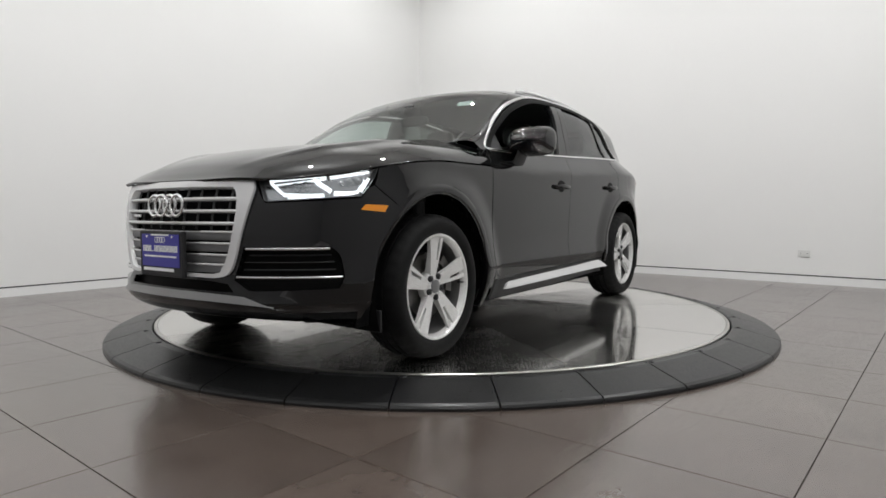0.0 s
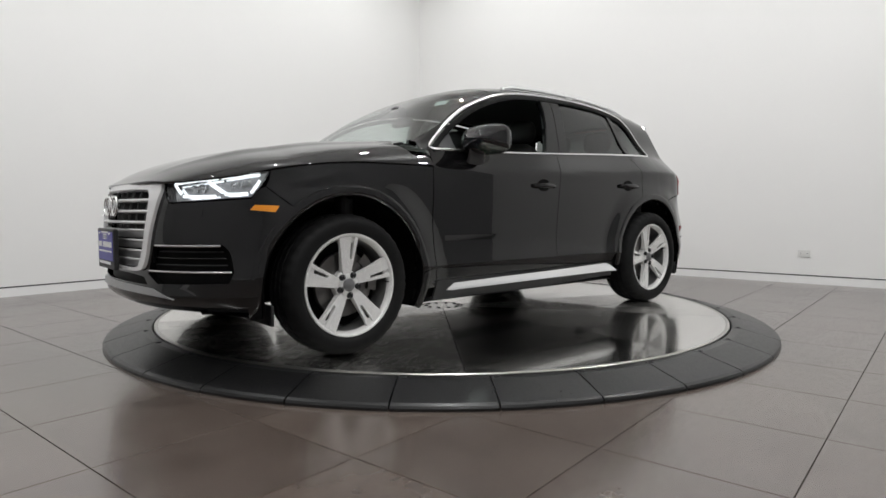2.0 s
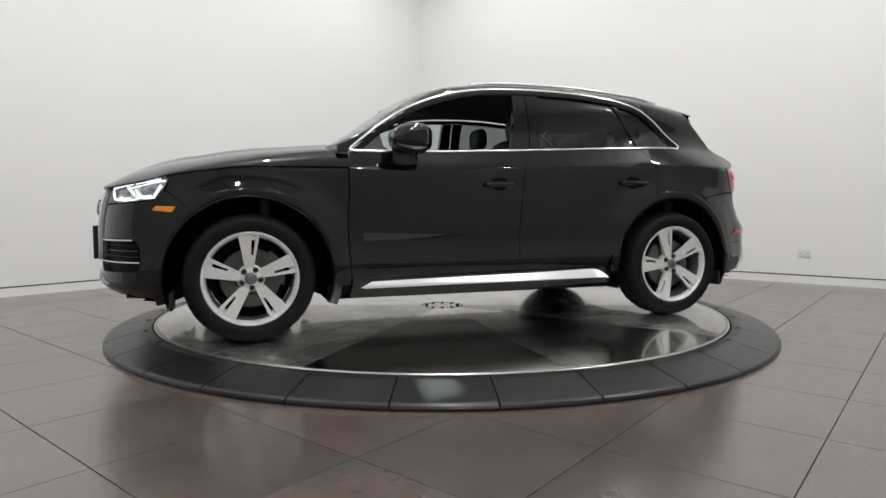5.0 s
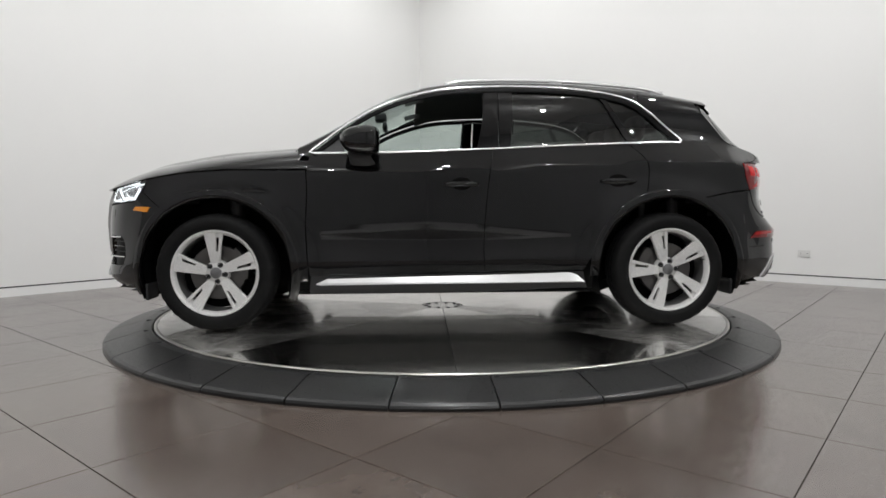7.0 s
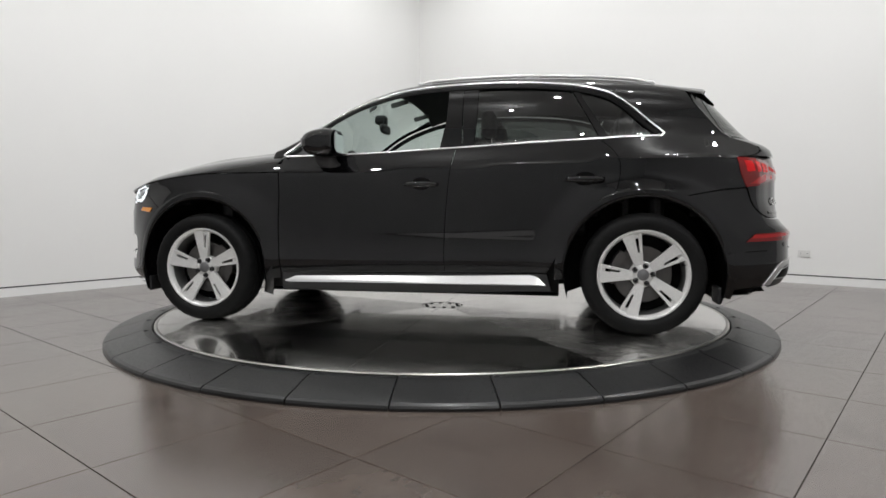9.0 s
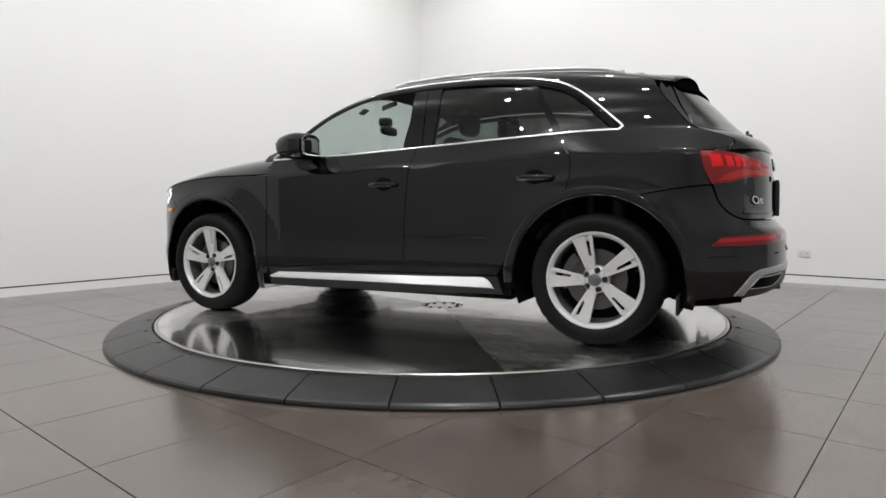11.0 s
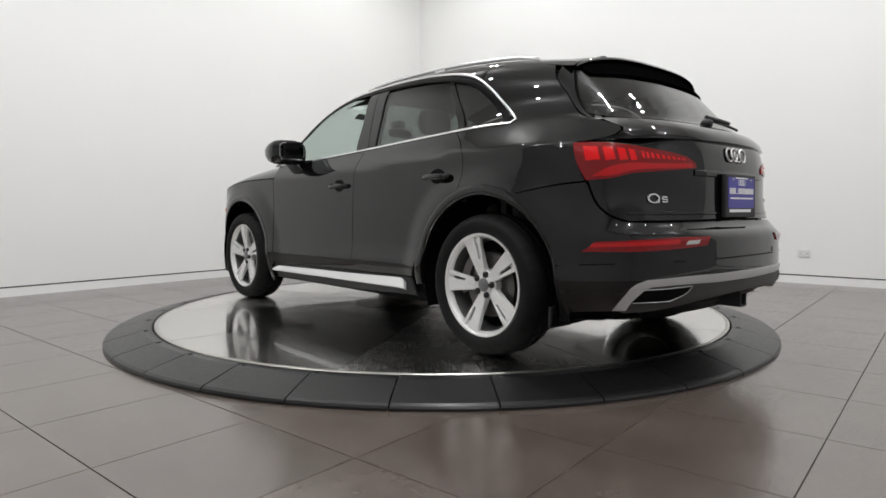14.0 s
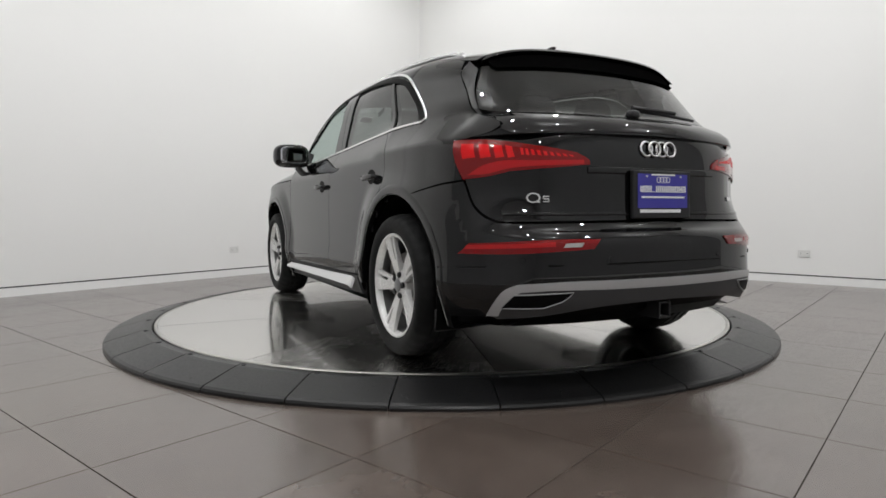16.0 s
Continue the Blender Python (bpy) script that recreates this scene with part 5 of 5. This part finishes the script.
    m = on_tail(-.60, .79)
    bm = bmesh.new()
    box(bm, (.07, .018, .003), m)
    part("engine_badge", bm, CHROME, car, "small bright badge")
    p = on_tail(0, .815)
    plate("rear_plate", p @ Matrix.Translation((0, 0, .016)))


# ---- inner shell, wheel houses, seats ----
def inner_shell():
    ss = np.linspace(0, 2 * S_END, 161)[:-1]
    zs = [.24, .30, .38, .46, .54, .62, .70, .78, .86, .94, 1.0, 1.04]
    bm = bmesh.new()
    rows = []
    for z in zs:
        c, n = ring_at(np.where(ss > S_END, 2 * S_END - ss, ss))
        zt = np.minimum(z, np.minimum(crease(c[:, 0]), 1.2) + .05 * (c[:, 0] < .9) - .03)
        p = low(ss, zt)
        nn = np.stack([n[:, 0], n[:, 1] * np.where(ss > S_END, -1, 1), 0 * ss], 1)
        deep = np.where(np.abs(c[:, 0]) > 1.85, .065, .03)
        p = p - nn * deep[:, None]
        rows.append([bm.verts.new(q) for q in p])
    for a, b in zip(rows, rows[1:]):
        for k in range(len(ss)):
            j = (k + 1) % len(ss)
            c = (a[k].co + b[j].co) / 2
            if abs(c.y) > .5 and any(math.hypot(c.x - x0, c.z - .36) < .47 for x0 in WHEELS_X):
                continue
            bm.faces.new((a[k], a[j], b[j], b[k]))
    part("inner_shell", bm, MESHY, car)
    # floor pan with exhaust tunnel
    bm = bmesh.new()
    xs, ys = np.linspace(-2.1, 2.1, 43), np.linspace(-.86, .86, 19)
    vs = [[bm.verts.new((x, y, .25 - .03 * (abs(y) > .6) + .05 * (abs(y) < .12) + .10 * max(0, abs(x) - 1.75))) for y in ys] for x in xs]
    for i in range(len(xs) - 1):
        for j in range(len(ys) - 1):
            cx, cy = (xs[i] + xs[i + 1]) / 2, (ys[j] + ys[j + 1]) / 2
            w = float(np.interp(abs(cx), [1.7, 2.0, 2.12], [.86, .72, .55]))
            if abs(cy) > w or (abs(cy) > .5 and any(abs(cx - x0) < .46 for x0 in WHEELS_X)):
                continue
            bm.faces.new((vs[i][j], vs[i + 1][j], vs[i + 1][j + 1], vs[i][j + 1]))
    part("floor_pan", bm, DARK, car)
    for x0 in WHEELS_X:
        for sg in (1, -1):
            bm = bmesh.new()
            prof = [(.0, .50), (.455, .50), (.462, .70), (.458, .885)]
            rot = Matrix.Translation((x0, 0, .36)) @ Matrix.Rotation(radians(-90 * sg), 4, "X")
            lathe(bm, prof, 40, rot, a0=-200 if sg > 0 else -20, a1=20 if sg > 0 else 200)
            part("wheel_house", bm, MESHY, car)
            bm = bmesh.new()
            cyl(bm, .018, .018, .26, Matrix.Translation((x0 - .09, sg * .70, .69)), 10)
            cyl(bm, .045, .045, .12, Matrix.Translation((x0 - .09, sg * .70, .74)), 14)
            part("damper", bm, DARK, car)
    bm = bmesh.new()
    for x0 in WHEELS_X:
        cyl(bm, .03, .03, 1.3, Matrix.Translation((x0, 0, .34)) @ Matrix.Rotation(radians(90), 4, "X"), 10)
    part("axle", bm, DARK, car)
    # mud flaps
    for x, sg in ((1.90, 1), (1.90, -1), (-1.845, 1), (-1.845, -1)):
        bm = bmesh.new()
        box(bm, (.018, .16, .10), Matrix.Translation((x - .05 if x > 0 else x + .04, sg * .80, .245)), .006)
        part("mud_flap", bm, DARK, car)


def seat(x, y, w=.50, back_h=.62, head=True, name="seat"):
    bm = bmesh.new()
    pebble(bm, (.27, w / 2, .09), Matrix.Translation((x, y, .62)), 4, 10)
    s = part(name, bm, LEATHER, car, smooth=True)
    bm = bmesh.new()
    pebble(bm, (.075, w / 2 * .96, back_h / 2), Matrix.Translation((x - .33, y, .62 + back_h / 2)) @ Matrix.Rotation(radians(-16), 4, "Y"), 3.6, 10)
    part("backrest", bm, LEATHER, s, smooth=True)
    for dy in ((0,) if head else (-.42, 0, .42)):
        bm = bmesh.new()
        pebble(bm, (.05, .13, .09), Matrix.Translation((x - .47, y + dy, .62 + back_h + .08)), 3, 8)
        part("headrest", bm, LEATHER, s, smooth=True)


def interior():
    seat(.05, .37)
    seat(.05, -.37)
    seat(-.85, 0, 1.34, .60, False, "rear_bench")
    bm = bmesh.new()
    pebble(bm, (.30, .74, .16), Matrix.Translation((.86, 0, .97)), 3.5, 16)
    d = part("dashboard", bm, LEATHER, car, smooth=True)
    bm = bmesh.new()
    prof = [(.17 + .013 * math.cos(a), .013 * math.sin(a)) for a in np.linspace(0, 2 * math.pi, 9)]
    wm = Matrix.Translation((.50, .37, 1.0)) @ Matrix.Rotation(radians(-66), 4, "Y")
    lathe(bm, prof, 32, wm)
    for a in (0, 120, 240):
        box(bm, (.17, .03, .014), wm @ Matrix.Rotation(radians(a), 4, "Z") @ Matrix.Translation((.085, 0, 0)), .003)
    cyl(bm, .06, .05, .04, wm, 16)
    part("steering_wheel", bm, LEATHER, car, smooth=False)
    bm = bmesh.new()
    pebble(bm, (.018, .12, .035), Matrix.Translation((.43, 0, 1.36)), 3.5, 8)
    rv = part("inside_mirror", bm, DARK, car, smooth=True)
    bm = bmesh.new()
    box(bm, (.09, .09, .07), Matrix.Translation((.46, 0, 1.43)), .02)
    part("mirror_mount", bm, DARK, rv)
    for sg in (1, -1):
        bm = bmesh.new()
        box(bm, (.13, .01, .035), Matrix.Translation((.22, sg * .34, 1.49)) @ Matrix.Rotation(radians(14), 4, "Y"), .004)
        part("sun_visor", bm, LINER, car)
    bm = bmesh.new()
    box(bm, (.05, 1.30, .42), Matrix.Translation((-1.30, 0, .86)), .02)
    part("bench_back", bm, LEATHER, car)
    # inspection sticker on the windscreen
    bm = bmesh.new()
    z = float(up_z(.40, .44))
    box(bm, (.10, .17, .002), facing((.40, .40, z - .035), (.55, .12, .83)) @ Matrix.Rotation(0, 4, "Z") @ Matrix.Diagonal((1, .35, 1, 1)))
    part("sticker", bm, PLATE_WHITE, car, "small white paper sticker")


# ---- wheels ----
def wheel_meshes():
    """Tyre, rim and spokes with the axle along z, outside face up."""
    out = {}
    bm = bmesh.new()
    prof = [(.256, -.205), (.270, -.222), (.315, -.226), (.340, -.212), (.351, -.196), (.360, -.160), (.360, -.152), (.353, -.150), (.353, -.142), (.361, -.140), (.362, -.108), (.354, -.106), (.354, -.096), (.362, -.094),
            (.361, -.062), (.353, -.060), (.353, -.052), (.360, -.050), (.360, -.042), (.351, -.006), (.340, .010), (.330, .017), (.315, .022), (.290, .021), (.272, .014), (.262, .0), (.256, -.008)]
    n = 144
    ring_list = []
    for i in range(n):
        a = 2 * math.pi * i / n
        row = []
        for k, (r, z) in enumerate(prof):
            if i % 4 == 0 and (3 <= k <= 5 or 18 <= k <= 20):
                r -= .0045
            if i % 4 == 2 and k in (9, 10, 13, 14):
                r -= .004
            row.append(bm.verts.new((r * math.cos(a), r * math.sin(a), z)))
        ring_list.append(row)
    for i in range(n):
        A, B = ring_list[i], ring_list[(i + 1) % n]
        for k in range(len(prof) - 1):
            bm.faces.new((A[k], B[k], B[k + 1], A[k + 1]))
    out["tyre"] = (bm, TYRE)
    bm = bmesh.new()
    lathe(bm, [(.262, -.004), (.264, .004), (.262, .008), (.254, .008), (.247, .002), (.240, -.012), (.236, -.024)], 72)
    out["rim"] = (bm, ALLOY)
    # inner barrel apart from the rim, so its shade can sit in the colour
    bm = bmesh.new()
    lathe(bm, [(.236, -.024), (.228, -.10), (.232, -.17), (.250, -.20), (.256, -.205)], 72)
    out["barrel"] = (bm, BARREL)
    # one spoke with its slot; wide blade and slim fin
    def slab(pts, z_top, thick, bev=.003):
        b = bmesh.new()
        f = b.faces.new([b.verts.new((r * math.cos(radians(a)), r * math.sin(radians(a)), 0)) for r, a in pts])
        if f.normal.z < 0:
            f.normal_flip()
        f.normal_update()
        if f.normal.z < 0:
            bmesh.ops.reverse_faces(b, faces=[f])
        ex = bmesh.ops.extrude_face_region(b, geom=[f])
        new_v = [v for v in ex["geom"] if isinstance(v, bmesh.types.BMVert)]
        for v in b.verts:
            r = math.hypot(v.co.x, v.co.y)
            v.co.z = z_top(r) - (0 if v in new_v else thick(r))
        bmesh.ops.recalc_face_normals(b, faces=b.faces)
        tops = [e for e in b.edges if all(v in new_v for v in e.verts)]
        bmesh.ops.bevel(b, geom=tops, offset=bev, segments=2, affect="EDGES", profile=.5)
        return b
    zt = lambda r: -.012 - .022 * max(0, 1 - r / .22) ** 1.2 + .012 * min(1, r / .25)
    th = lambda r: .018 + .03 * max(0, 1 - r / .2)
    def polar(pts):
        return [(math.hypot(x, y), math.degrees(math.atan2(y, x))) for x, y in pts]
    blade = polar([(.046, -.018), (.0746, -.0228), (.128, -.0345), (.1285, -.0205), (.134, -.0085), (.200, -.0135), (.247, -.017), (.246, .020), (.241, .055), (.155, .043), (.070, .032), (.046, .022)])
    fin = polar([(.126, -.034), (.185, -.047), (.241, -.0595), (.245, -.037), (.185, -.0285), (.1275, -.0205)])
    bridge = polar([(.214, -.042), (.246, -.042), (.247, -.016), (.214, -.014)])
    out["blade"] = (slab(blade, zt, th), ALLOY)
    out["fin"] = (slab(fin, lambda r: zt(r) - .002, th, .002), ALLOY)
    out["bridge"] = (slab(bridge, lambda r: zt(r) - .010, th, .002), ALLOY)
    bm = bmesh.new()
    lathe(bm, [(0, .0), (.030, -.001), (.034, -.004), (.036, -.02)], 28, Matrix.Translation((0, 0, -.010)))
    out["centre_cap"] = (bm, GUNMETAL)
    bm = bmesh.new()
    lathe(bm, [(.032, -.018), (.060, -.024), (.074, -.034), (.078, -.07), (.0, -.07)], 36)
    out["hub"] = (bm, ALLOY)
    bm = bmesh.new()
    lathe(bm, [(0, .004), (.008, .004), (.011, 0), (.011, -.012)], 6)
    lathe(bm, [(.012, -.001), (.016, -.001), (.016, -.012)], 16)
    out["bolt"] = (bm, DARK)
    bm = bmesh.new()
    lathe(bm, [(.075, -.075), (.09, -.066), (.165, -.066), (.168, -.070), (.168, -.095), (.09, -.095)], 48)
    out["brake_disc"] = (bm, IRON)
    bm = bmesh.new()
    lathe(bm, [(.135, -.045), (.185, -.045), (.190, -.055), (.190, -.12), (.135, -.12), (.135, -.045)], 12, Matrix(), -34, 34)
    out["caliper"] = (bm, IRON)
    bm = bmesh.new()
    lathe(bm, [(.0, -.125), (.225, -.125)], 36)
    out["backing"] = (bm, MESHY)
    bm = bmesh.new()
    cyl(bm, .005, .003, .035, Matrix.Translation((.232, 0, -.018)) @ Matrix.Rotation(radians(20), 4, "Y"), 8)
    out["valve"] = (bm, DARK)
    made = {}
    for k, (b, mt) in out.items():
        me = bpy.data.meshes.new(k)
        b.to_mesh(me)
        b.free()
        me.materials.append(mt)
        if k in ("tyre", "rim", "barrel", "hub", "centre_cap", "brake_disc"):
            me.shade_smooth()
            me.set_sharp_from_angle(angle=radians(38))
        made[k] = me
    return made


def wheels():
    made = wheel_meshes()

    def put(name, parent, m=Matrix(), label=""):
        ob = new(name if name not in ("blade", "fin", "bridge") else "spoke_" + name, made[name])
        ob.parent = parent
        ob.matrix_basis = m
        return tagged(ob, label)
    for x0, first, cal in ((F_X, 97, 20), (R_X, 112, 165)):
        for sg in (1, -1):
            w = new("wheel")
            w.parent = car
            # outside face up the local z; local x points to the rear of the car on the left flank
            w.matrix_basis = Matrix.Translation((x0, sg * .900, .36)) @ (Matrix(((-1, 0, 0, 0), (0, 0, 1, 0), (0, 1, 0, 0), (0, 0, 0, 1))) if sg > 0 else Matrix(((1, 0, 0, 0), (0, 0, -1, 0), (0, 1, 0, 0), (0, 0, 0, 1))))
            tagged(w, "five-spoke silver alloy wheel with a black tyre")
            put("tyre", w)
            rim = put("rim", w, label="silver five-spoke alloy rim")
            put("barrel", w)
            put("hub", w)
            put("centre_cap", w)
            put("brake_disc", w)
            put("backing", w)
            put("caliper", w, Matrix.Rotation(radians(cal), 4, "Z"))
            put("valve", w, Matrix.Rotation(radians(first + 72 * 4 - 25), 4, "Z"))
            for i in range(5):
                m = Matrix.Rotation(radians(first - 5 + 72 * i), 4, "Z")
                put("blade", rim, m)
                put("fin", rim, m)
                put("bridge", rim, m)
                put("bolt", w, Matrix.Rotation(radians(first + 36 + 72 * i), 4, "Z") @ Matrix.Translation((.054, 0, -.013)))


def build_car():
    d1, d2 = body_panels()
    cabin((d1, d2))
    tail()
    nose()
    fittings(d1, d2)
    inner_shell()
    interior()
    wheels()


build_car()


# ---- what moves ----
def motions():
    def heading(t):
        return SPIN0 + SPIN * t
    times = [0.5 * i for i in range(33)]
    walk(platform, [(t, pose(0, 0, 0, 0, 0, heading(t))) for t in times])
    rows = []
    for t in times:
        a = radians(heading(t))
        rows.append((t, pose(-SIDE * math.sin(a), SIDE * math.cos(a), DISC, 0, 0, heading(t))))
    walk(car, rows)


motions()
